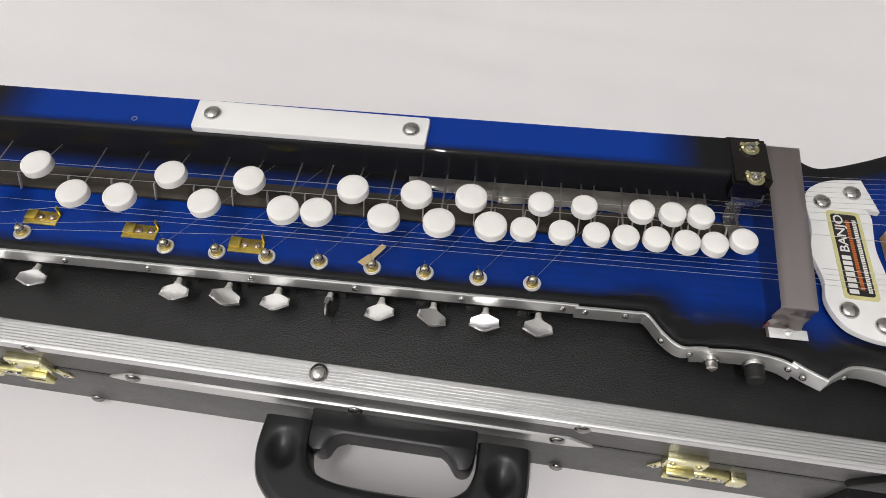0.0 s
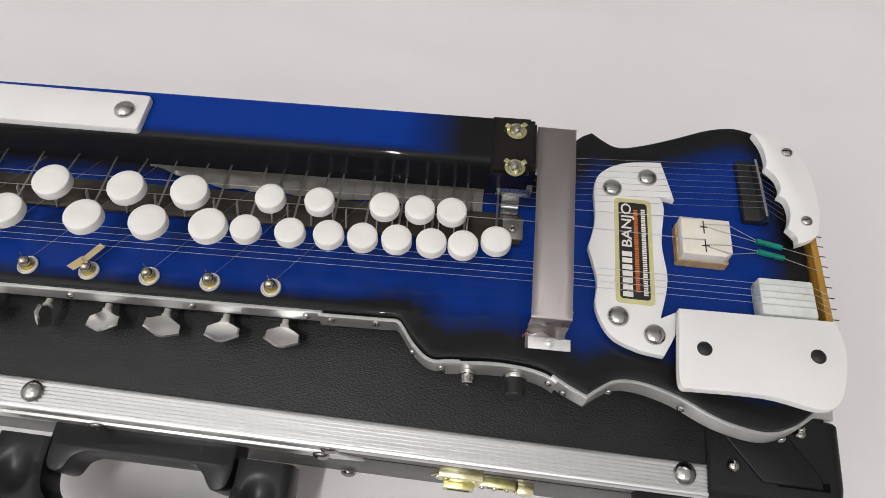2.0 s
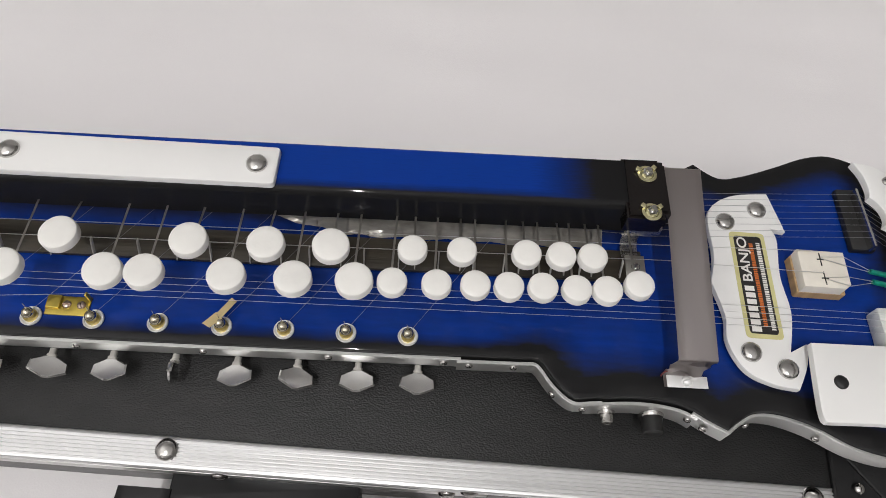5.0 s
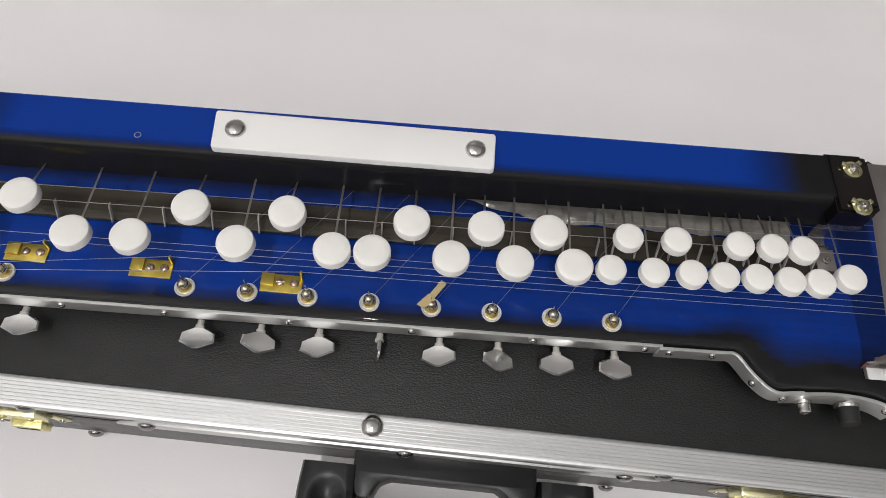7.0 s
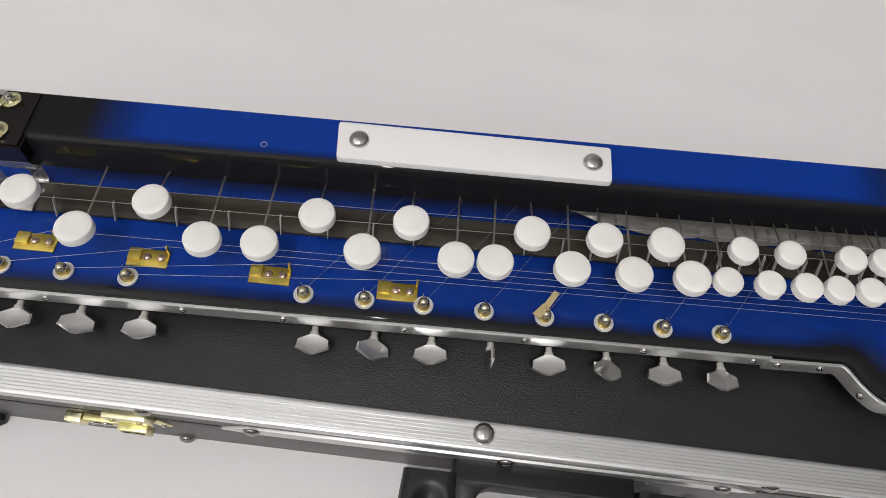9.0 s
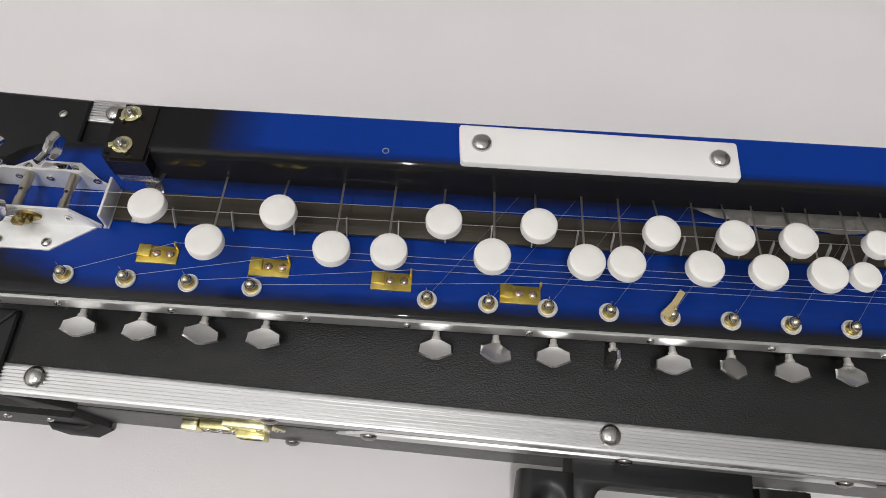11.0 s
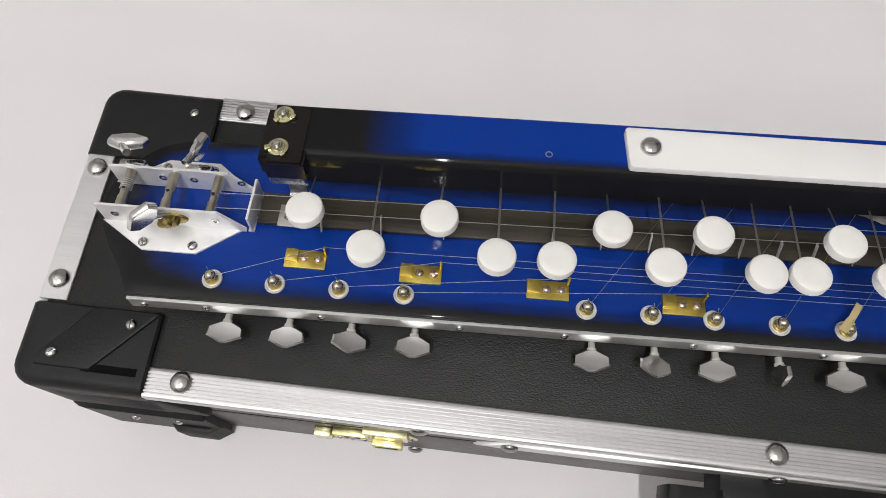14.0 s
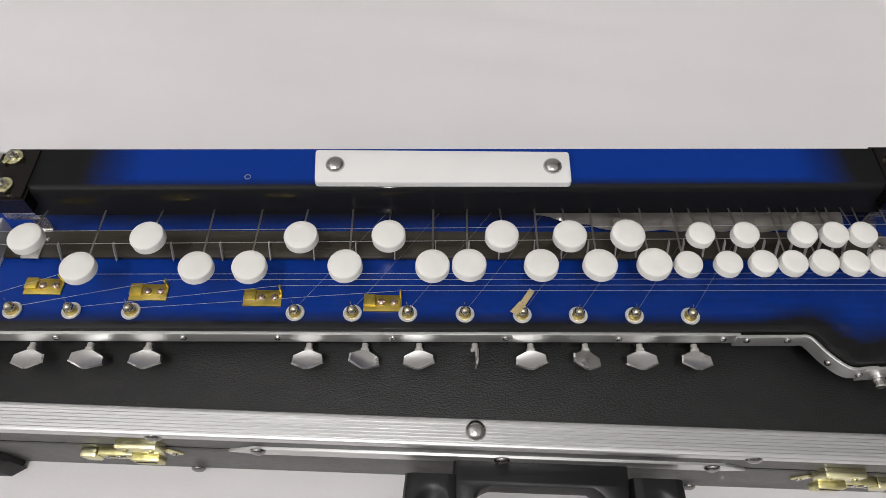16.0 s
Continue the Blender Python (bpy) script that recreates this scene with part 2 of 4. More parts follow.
def screw_bm(r, h, m=Matrix(), turn=0.0):
    """A slotted screw head: a low dome with a real slot."""
    bm = dome(r, h, rim=r * 0.15)
    a = Matrix.Rotation(turn, 4, "Z")
    halves = []
    slot = r * 0.13
    for s in (1, -1):
        c = bm.copy()
        bmesh.ops.bisect_plane(c, geom=c.verts[:] + c.edges[:] + c.faces[:], plane_co=(0, s * slot, 0), plane_no=(0, -s, 0), clear_outer=True)
        bmesh.ops.holes_fill(c, edges=c.edges[:])
        halves.append(c)
    bm.free()
    core = lathe([(r * 0.97, 0), (r * 0.97, h * 0.35), (0, h * 0.35)], 16)
    out = join(halves[0], halves[1], core)
    bmesh.ops.transform(out, matrix=m @ a, verts=out.verts)
    return out


# ---- the unseen made-up room and the table ----
def slab(name, x0, x1, y0, y1, z0, z1, mat):
    return tagged(part(name, box(x0, x1, y0, y1, z0, z1), mat), kind="structure")


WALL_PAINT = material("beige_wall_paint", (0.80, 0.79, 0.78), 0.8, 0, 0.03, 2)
# Unseen walls darkened: south gives metal contrast, east dims the cloth's right.
CONTRAST_WALL = material("dark_contrast_wall", (0.27, 0.265, 0.26), 0.8, 0, 0.08, 2)
DIMMING_WALL = material("grey_dimming_wall", (0.38, 0.37, 0.36), 0.8, 0, 0.05, 2)
FLOOR = material("grey_floor_tile", (0.35, 0.34, 0.33), 0.4, 0, 0.1, 3)
slab("floor", -5.1, 5.1, -5.1, 6.1, -0.85, -0.75, FLOOR)
slab("ceiling", -5.1, 5.1, -5.1, 6.1, 5.6, 5.7, PLAIN_WHITE)
slab("wall_north", -5.1, 5.1, 6.0, 6.1, -0.75, 5.6, WALL_PAINT)
slab("unseen_wall_south", -5.1, 5.1, -5.1, -5.0, -0.75, 5.6, CONTRAST_WALL)
slab("unseen_wall_east", 5.0, 5.1, -5.0, 6.0, -0.75, 5.6, DIMMING_WALL)
slab("wall_west", -5.1, -5.0, -5.0, 6.0, -0.75, 5.6, WALL_PAINT)

table = tagged(empty("table", pose(0, 0.2, -0.75)), "long table under a white cloth", "table")
part("tabletop", box(-1.15, 1.15, -0.4, 0.95, -0.055, -0.022, 0.003), PALE_WOOD, table)
for x in (-1.08, 1.08):
    for y in (-0.33, 0.88):
        part("leg", box(x - 0.03, x + 0.03, y - 0.03, y + 0.03, -0.75, -0.055, 0.003), PALE_WOOD, table)


def cloth():
    """A sheet with soft low folds, sunk flat where the case stands."""
    nx, ny = 150, 190
    bm = bmesh.new()
    grid = []
    for j in range(ny + 1):
        row = []
        for i in range(nx + 1):
            x, y = -1.2 + 2.4 * i / nx, -0.45 + 1.45 * j / ny
            far = max(0.0, min(1.0, (y - 0.16) / 0.12, ))
            near = max(0.0, min(1.0, (-0.10 - y) / 0.1))
            w = max(far, near)
            z = w * (0.006 * noise.noise(Vector((x * 1.7 + y * 0.9, y * 5.5 - x * 0.6, 3.1))) + 0.0022 * noise.noise(Vector((x * 5 + 2, y * 14, 7.7))) + 0.0018 * noise.noise(Vector((x * 2.2 - y * 3, y * 34 + x * 4, 1.7))))
            row.append(bm.verts.new((x, y, -0.0075 + z - 0.001 * w)))
        grid.append(row)
    for j in range(ny):
        for i in range(nx):
            bm.faces.new((grid[j][i], grid[j][i + 1], grid[j + 1][i + 1], grid[j + 1][i]))
    edge = [e for e in bm.edges if e.is_boundary]
    ext = bmesh.ops.extrude_edge_only(bm, edges=edge)["geom"]
    for v in ext:
        if isinstance(v, bmesh.types.BMVert):
            v.co.z -= 0.2
    return bm


tagged(part("tablecloth", cloth(), CLOTH), "white cotton tablecloth with soft creases on the table", "tablecloth")

# ---- the hard case, lying flat; its own axes: u along the front, v to the back ----
CASE = pose(0, -0.0545, 0, 0, 0, -1.52)
U0, U1, DEPTH, HIGH, LOW = -0.4295, 0.288, 0.1590, 0.1, -0.007
case = tagged(empty("instrument_case", CASE), "long black vinyl case with ribbed aluminium edges lying flat", "case")


def cpart(name, bm, mat, parent=None, label="", **k):
    return part(name, bm, mat, parent or case, label, local=True, **k)


def rim_profile(ribbed=True):
    """Ribbed angle section round an edge: a flat of about 12 mm and a short lip down the side."""
    z = HIGH
    pts = [(0.0, z - 0.0052), (0.0030, z - 0.0052)]
    pts += [(0.0020 + 0.0010 * math.cos(a), z + 0.0002 + 0.0010 * math.sin(a)) for a in (0, 0.4, 0.8, 1.2)]
    for i in range(7 if ribbed else 0):
        o = 0.0019 - i * 0.0017
        pts += [(o, z + 0.0013), (o - 0.0009, z + 0.0013), (o - 0.00105, z + 0.0003), (o - 0.00155, z + 0.0003)]
    pts += [(-0.0108, z + 0.0011), (-0.0112, z + 0.0008), (-0.0112, z - 0.0006), (-0.0012, z - 0.0006), (0.0, z - 0.002)]
    return pts


cpart("lid_panel", box(U0 + 0.001, U1 - 0.001, 0.001, DEPTH - 0.001, 0.0930, HIGH, 0.001), VINYL, label="black grained vinyl lid")
cpart("lid_side", box(U0 + 0.0008, U1 - 0.0008, 0.0008, DEPTH - 0.0008, 0.0560, 0.0930), SHEEN_VINYL, label="dark lid side, its sheen put into the grey")
cpart("base_panel", box(U0 + 0.001, U1 - 0.001, 0.001, DEPTH - 0.001, LOW, 0.0545, 0.001), SHEEN_VINYL, label="dark vinyl base")
# Black strip added for the dark seam; the joint is only a gap.
cpart("joint_seam_strip", box(U0 + 0.0004, U1 - 0.0004, 0.0004, DEPTH - 0.0004, 0.0526, 0.0570), BLACK, label="black strip standing for the dark lid seam")
loops = {"front": [(U0, 0), (U1, 0)], "side": [(U1, 0), (U1, DEPTH)], "back": [(U1, DEPTH), (U0, DEPTH)], "end": [(U0, DEPTH), (U0, 0)]}
for side, line in loops.items():
    a, b = Vector(line[0]), Vector(line[1])
    d = (b - a).normalized()
    inset = 0.0602 if side in ("front", "back") else 0.0386
    tail = {"front": 0.0569, "back": 0.0602, "side": 0.0386, "end": 0.0386}[side]
    ends = [a + d * (0.0569 if side == "back" else inset), b - d * tail]
    cpart("edge_trim", sweep(rim_profile(side in ("front", "back")), ends), ALU, label="ribbed aluminium edge trim")

# pointed middle trim over the joint, front side
mid = [(-0.2135, 0.0562), (-0.198, 0.0655), (0.058, 0.0660), (0.0730, 0.0562), (0.058, 0.0520), (-0.198, 0.0515)]
bm = prism([(u, z) for u, z in mid], 0, 0.002, 0.0005)
bmesh.ops.transform(bm, matrix=Matrix(((1, 0, 0, 0), (0, 0, -1, 0.0012), (0, 1, 0, 0), (0, 0, 0, 1))), verts=bm.verts)
cpart("joint_trim", bm, ALU_STRIP, label="aluminium strip along the lid joint")

rivet = dome(0.0052, 0.003, segments=22, rim=0.0004)
RIVET = part("rivet", rivet, STEEL, case, local=True, m=pose(-0.3525, 0.0058, HIGH + 0.0010)).data
for u, v in ((-0.0793, 0.0052), (0.2207, 0.0060), (-0.3554, DEPTH - 0.0052), (-0.075, DEPTH - 0.0052), (0.215, DEPTH - 0.0052)):
    put("rivet", RIVET, case, m=pose(u, v, HIGH + 0.0010), local=True)
for u in (U0 + 0.0042, U1 - 0.006):
    for v in (0.0489, 0.1115):
        put("rivet", RIVET, case, m=pose(u, v, HIGH + 0.0010), local=True)
# Same rivets as on top, darkened in colour for their darker reflections.
DIMMED_STEEL = material("dimmed_rivet_steel", (0.30, 0.29, 0.28), 0.2, 1.0, 0.2, 120)
side_rivet = None
for u, z, v, lean in ((-0.2402, 0.0965, -0.0022, 90), (0.0602, 0.0965, -0.0022, 90), (-0.1954, 0.0630, -0.0008, 90), (-0.0628, 0.0635, -0.0008, 90), (0.0516, 0.0630, -0.0008, 90), (-0.2455, 0.0010, -0.0004, 90), (0.0590, 0.0010, -0.0004, 90)):
    m = pose(u, v, z, lean) @ Matrix.Diagonal((0.85, 0.85, 0.8, 1))
    if side_rivet is None:
        side_rivet = part("side_rivet", dome(0.0052, 0.003, segments=22, rim=0.0004), DIMMED_STEEL, case, local=True, m=m).data
    else:
        put("side_rivet", side_rivet, case, m=m, local=True)


# Near-black that paints the shade of the pads' shallow slots.
SLOT_SHADE = material("slot_shade_black", (0.003, 0.003, 0.003), 0.85, 0, 0.1, 50, spec=0.1)


def corner_pad(su, sv, upper):
    """A moulded corner shell with a raised panel; su, sv pick the corner."""
    cu, cv = (U0 if su < 0 else U1), (0.0 if sv < 0 else DEPTH)
    lu, lv, t, tu = (0.0605 if su < 0 else 0.0572) if upper else 0.0720, 0.0368 if sv < 0 else 0.0400, 0.0032 if upper else 0.0046, 0.0050
    z0, z1 = (0.0565, HIGH + t) if upper else (LOW - 0.0002, 0.045)
    a, b = (cu - tu, cu + lu) if su < 0 else (cu - lu, cu + tu)
    c, d = (cv - t, cv + lv) if sv < 0 else (cv - lv, cv + t)
    bm = bmesh.new()
    bmesh.ops.create_cube(bm, size=1, matrix=Matrix.Translation(((a + b) / 2, (c + d) / 2, (z0 + z1) / 2)) @ Matrix.Diagonal((b - a, d - c, z1 - z0, 1)))
    outer = [e for e in bm.edges if (all(abs(v.co.x - (cu + su * tu)) < 1e-6 for v in e.verts) + all(abs(v.co.y - (cv + sv * t)) < 1e-6 for v in e.verts) + all(abs(v.co.z - (z1 if upper else z0)) < 1e-6 for v in e.verts)) >= 2]
    upright = [e for e in outer if abs(e.verts[0].co.z - e.verts[1].co.z) > 0.01]
    bmesh.ops.bevel(bm, geom=upright, offset=0.011, segments=5, profile=0.5, affect="EDGES")
    rim = [e for e in bm.edges if all(abs(v.co.z - (z1 if upper else z0)) < 1e-6 for v in e.verts) and any(abs(f.normal.z) < 0.1 and (f.normal.x * su > 0.1 or f.normal.y * sv > 0.1) for f in e.link_faces)]
    bmesh.ops.bevel(bm, geom=rim, offset=0.0062 if upper else 0.004, segments=5, profile=0.5, affect="EDGES")
    rest = [e for e in bm.edges if len(e.link_faces) == 2 and e.calc_face_angle(0) > radians(60)]
    bmesh.ops.bevel(bm, geom=rest, offset=0.001, segments=1, affect="EDGES")
    pad = cpart("corner_pad" if upper else "lower_corner_pad", bm, RUBBER, label="black moulded corner protector")
    if upper:
        if sv > 0:
            cpart("screw", screw_bm(0.0026, 0.0015, pose(cu - su * 0.0478, cv - sv * 0.0103, z1), 0.9), STEEL, pad)
            return pad
        w, h = 0.0535, 0.0305
        m0, n0 = cu - su * 0.0068, cv - sv * 0.0060
        spot = [(0.0, 0.0), (0.50, 0.0), (0.96, 0.90), (1.0, 1.0), (0.40, 1.0), (0.0, 0.16)]
        cpart("raised_panel", prism([(m0 - su * w * p, n0 - sv * h * q) for p, q in spot], z1 - 0.0005, z1 + 0.0012, 0.0010, 3), RUBBER, pad)
        side = prism([(cu - su * 0.0100, 0.0900), (cu - su * 0.0655, 0.0900), (cu - su * 0.0800, 0.0640), (cu - su * 0.0800, 0.0590), (cu - su * 0.0100, 0.0590)], 0, 0.0042, 0.0012)
        bmesh.ops.transform(side, matrix=Matrix(((1, 0, 0, 0), (0, 0, -1, 0.0010), (0, 1, 0, 0), (0, 0, 0, 1))), verts=side.verts)
        cpart("side_skirt", side, RUBBER, pad)
        spots = ((-0.4152, 0.0121), (-0.3817, 0.0293)) if su < 0 else ((0.2726, 0.0295), (0.2416, 0.0115))
        slot = (-0.4000, -0.3735) if su < 0 else (0.2610, 0.2845)
        # Flat strip, not cut in: the slot's shade is put into its colour.
        cpart("recess_shade_strip", box(slot[0], slot[1], 0.0052, 0.0090, z1 - 0.001, z1 + 0.0002), SLOT_SHADE, pad)
        for k, (pu, pv) in enumerate(spots):
            cpart("screw", screw_bm(0.0026, 0.0015, pose(pu, pv, z1 + 0.0013), 0.6 + k), STEEL, pad)
    else:
        if sv < 0:
            foot = prism([(cu - su * 0.0420, -0.0030), (cu - su * 0.0480, -0.0085), (cu - su * 0.0660, -0.0085), (cu - su * 0.0740, -0.0030)], LOW - 0.0001, 0.0180, 0.0030)
            cpart("foot", foot, RUBBER, pad)
        for pu in (0.030, 0.054):
            cpart("screw", screw_bm(0.0024, 0.0015, pose(cu - su * pu, cv + sv * t, 0.032, 90 if sv < 0 else -90), pu * 40), STEEL, pad)
    return pad


for su in (-1, 1):
    for sv in (-1, 1):
        corner_pad(su, sv, True)
        corner_pad(su, sv, False)


OLIVE_GILT = material("worn_gilt", (0.66, 0.61, 0.30), 0.3, 1.0, 0.25, 200)


def latch(u, s, dz):
    """A small gilt draw latch across the lid joint; s turns its long side left or right."""
    def bx(a, b, *rest):
        y0, y1, z0, z1, *edge = rest
        return box(min(u + s * a, u + s * b), max(u + s * a, u + s * b), y0, y1, z0 + dz, z1 + dz, *edge)
    body = cpart("latch", bx(-0.0112, 0.0112, -0.0044, 0.0012, 0.0640, 0.0800, 0.0008), GOLD, label="small gilt draw latch")
    cpart("tongue", bx(-0.0082, 0.0076, -0.0076, -0.0030, 0.0520, 0.0640, 0.0008), OLIVE_GILT, body)
    cpart("keeper", bx(0.0085, 0.0300, -0.0036, 0.0012, 0.0440, 0.0560, 0.0008), OLIVE_GILT, body)
    cpart("end_lug", bx(0.0305, 0.0395, -0.0050, 0.0012, 0.0440, 0.0560, 0.0008), GOLD, body)
    corner = prism([(u - s * 0.0150, 0.0470 + dz), (u - s * 0.0080, 0.0470 + dz), (u - s * 0.0060, 0.0590 + dz), (u - s * 0.0100, 0.0590 + dz)][::s], 0, 0.0016, 0.0004)
    bmesh.ops.transform(corner, matrix=Matrix(((1, 0, 0, 0), (0, 0, -1, 0.0008), (0, 1, 0, 0), (0, 0, 0, 1))), verts=corner.verts)
    cpart("corner_plate", corner, GOLD, body)
    cpart("slot", bx(-0.0060, 0.0056, -0.0080, -0.0070, 0.0592, 0.0602), BLACK, body)
    for k in (0, 1):
        cpart("hole", bx(0.0150 + k * 0.0060, 0.0175 + k * 0.0060, -0.0039, -0.0030, 0.0512, 0.0535), BLACK, body)
        cpart("screw", screw_bm(0.0018, 0.0009, pose(u + s * (-0.0070 + k * 0.0140), -0.0044, 0.0740 + dz, 90), 0.5 + k), OLIVE_GILT, body)
    for k in range(3):
        cpart("rivet", dome(0.0015, 0.0012, pose(u + s * (0.0125 + k * 0.0066), -0.0036, 0.0505 + dz, 90)), STEEL, body)
    cpart("screw", screw_bm(0.0017, 0.001, pose(u - s * 0.0115, -0.0008, 0.0500 + dz, 90), 0.7), STEEL, body)


latch(-0.2577, -1, -0.0060)
latch(0.1222, 1, -0.0125)


def carry_handle():
    bar = smooth_line([(-0.0885, 0.001), (-0.0885, -0.0150), (-0.0850, -0.0235), (-0.0780, -0.0235), (-0.0740, -0.0165), (-0.0680, -0.0135), (-0.0120, -0.0135), (-0.0075, -0.0165), (-0.0015, -0.0235), (0.0050, -0.0225), (0.0075, -0.0150), (0.0075, 0.001)], 4, corners=(0, 5, 6, 11))
    bm = prism([(p.x, p.y) for p in bar], 0.0330, 0.0560, 0.0018)
    cpart("handle_mount", bm, HANDLE_PLASTIC, label="black plastic handle mount")
    out = smooth_line([(-0.1150, -0.0085), (-0.1155, -0.0300), (-0.1085, -0.0480), (-0.0890, -0.0590), (-0.0390, -0.0620), (0.0140, -0.0590), (0.0340, -0.0480), (0.0388, -0.0300), (0.0380, -0.0070)], 12)
    inn = smooth_line([(0.0085, -0.0070), (0.0085, -0.0240), (0.0030, -0.0350), (-0.0100, -0.0400), (-0.0390, -0.0415), (-0.0680, -0.0400), (-0.0810, -0.0350), (-0.0855, -0.0240), (-0.0860, -0.0085)], 12)
    inn.reverse()
    bm = bmesh.new()
    cut = 0.0045

    def top(p):
        """Height of the upper face: hollowed by an oval thumb dimple on either lug."""
        z = 0.058
        for du, dv in ((-0.1000, -0.0265), (0.0235, -0.0255)):
            k = math.hypot((p.x - du) / 0.0098, (p.y - dv) / 0.0125)
            if k < 1:
                z -= 0.0040 * (1 - k * k) ** 1.5
        return z

    rings = []
    for o, i in zip(out, inn):
        d = (i - o).normalized()
        a, b = o + d * cut, i - d * cut
        ring = [(a, 0.034), (o, 0.034 + cut), (o, 0.058 - cut), (o + d * cut * 0.3, 0.058 - cut * 0.3)]
        ring += [(a + (b - a) * (n / 10), top(a + (b - a) * (n / 10))) for n in range(11)]
        ring += [(i - d * cut * 0.3, 0.058 - cut * 0.3), (i, 0.058 - cut), (i, 0.034 + cut), (b, 0.034)]
        rings.append([bm.verts.new((p.x, p.y, z)) for p, z in ring])
    n = len(rings[0])
    for a, b in zip(rings, rings[1:]):
        for k in range(n):
            bm.faces.new((a[k], a[(k + 1) % n], b[(k + 1) % n], b[k]))
    bm.faces.new(rings[0])
    bm.faces.new(rings[-1])
    cpart("carrying_handle", bm, HANDLE_PLASTIC, label="black moulded carrying handle with thumb dimples")


carry_handle()

# ---- the keyed zither on the case ----
DECK, FOOT = 0.137, 0.1215
zither = tagged(empty("keyed_zither", LEVEL @ pose(-0.06, 0.03, FOOT)), "blue sunburst keyed zither with round white keys on its case", "zither")


UNDO[zither.name] = pose(0.06, -0.03, -FOOT)


def zpart(name, bm, mat, label="", parent=None, **k):
    return part(name, bm, mat, parent or zither, label, **k)


FRONT = smooth_line([(0.082, -0.0062), (0.0875, -0.0070), (0.0945, -0.0165), (0.1025, -0.0232), (0.1120, -0.0228), (0.133, -0.0215), (0.151, -0.0238),
                     (0.1625, -0.0300), (0.1705, -0.0340), (0.1755, -0.0302), (0.1835, -0.0258), (0.195, -0.0258), (0.210, -0.0303), (0.227, -0.0388), (0.245, -0.0426), (0.257, -0.0390), (0.266, -0.0325)], 5, corners=(8,))
BACK = smooth_line([(0.266, -0.0325), (0.273, 0.0), (0.2755, 0.05), (0.2765, 0.09), (0.270, 0.112), (0.2535, 0.1208), (0.2375, 0.1190), (0.218, 0.1108), (0.199, 0.1036), (0.1865, 0.1018), (0.1746, 0.1100), (0.1665, 0.104), (0.161, 0.09), (0.15, 0.079)], 5, corners=(0, 10))
LEFT = smooth_line([(-0.366, 0.0775), (-0.384, 0.071), (-0.399, 0.054), (-0.402, 0.036), (-0.396, 0.02), (-0.385, 0.004), (-0.377, -0.0096)], 5)
OUTLINE = [Vector(p).to_2d() for p in [(-0.377, -0.0093)]] + [Vector(p).to_2d() for p in FRONT + BACK[1:] + LEFT[:-1]]


def edge_distance(p, loop):
    best = 9.0
    for a, b in zip(loop, loop[1:] + loop[:1]):
        d = b - a
        t = max(0.0, min(1.0, (p - a).dot(d) / max(d.length_squared, 1e-12)))
        best = min(best, (a + d * t - p).length)
    return best


def sunburst(ob, width):
    """Stores each vertex's lacquer value: the painted dark edge, and on the body painted shade."""
    at = ob.data.attributes.new("burst", "FLOAT", "POINT")
    for i, v in enumerate(ob.data.vertices):
        at.data[i].value = width(v.co)
    return ob


def diced(bm, step, axes):
    for axis, lo, hi in axes:
        n = Vector((1, 0, 0)) if axis == 0 else Vector((0, 1, 0))
        k = lo + step
        while k < hi:
            bmesh.ops.bisect_plane(bm, geom=bm.verts[:] + bm.edges[:] + bm.faces[:], plane_co=n * k, plane_no=n)
            k += step
    return bm


def body_burst_shade(co):
    p = co.to_2d()
    d = edge_distance(p, OUTLINE)
    k = max(0.0, min(1.0, (p.x - 0.06) / 0.05))
    left = max(0.0, min(1.0, (-0.33 - p.x) / 0.04))
    back = max(0.0, min(1.0, (p.y - 0.045) / 0.02)) * (1 - k)
    end = max(0.0, min(1.0, (-0.29 - p.x) / 0.03))
    wide = 0.0095 * (1 - k) + 0.027 * k + 0.024 * left
    # Behind the fingerboard the rail's shade is painted in as a wider dark band.
    wide = wide * (1 - 0.62 * back * end) + 0.034 * back * (1 - end)
    # Blue capped lower to the right, its dimmer light put into the lacquer.
    top = 1.0 - 0.13 * max(0.0, min(1.0, (p.x + 0.22) / 0.2))
    return min(top, d / wide) if co.z > DECK - 0.0005 else 0.0


bm = prism(OUTLINE, FOOT, DECK, 0.0016, 2)
diced(bm, 0.006, ((0, -0.402, 0.279), (1, -0.045, 0.122)))
sunburst(zpart("body", bm, BURST, "glossy blue wooden body shading to black at the edges"), body_burst_shade)

# aluminium edge strip in three lengths, proud of the front side
def edge_strip(line, z0, z1):
    prof = [(0.0002, z0), (0.0016, z0), (0.0016, z1 - 0.0004), (0.0012, z1), (0.0002, z1)]
    return zpart("edge_strip", sweep(prof, line), ALU_STRIP, "dull aluminium strip screwed along the body side")




def front_y(x):
    return -0.0093 + 0.0067 * (x + 0.377)


edge_strip([(-0.377, front_y(-0.377)), (0.052, front_y(0.052))], 0.1262, 0.1346)
edge_strip([(0.0505, front_y(0.0505) - 0.0010)] + [(p.x, p.y - 0.0008) for p in FRONT[:22]], 0.1245, 0.1342)
edge_strip([(p.x, p.y - 0.0010) for p in FRONT[19:34]], 0.1205, 0.1330)
edge_strip(FRONT[32:] + BACK[1:3], 0.1238, 0.1346)


def side_normal(x):
    best = min(range(1, len(FRONT) - 1), key=lambda i: abs(FRONT[i].x - x))
    d = (FRONT[best + 1] - FRONT[best - 1]).normalized()
    return FRONT[best], math.degrees(math.atan2(d.y, d.x))


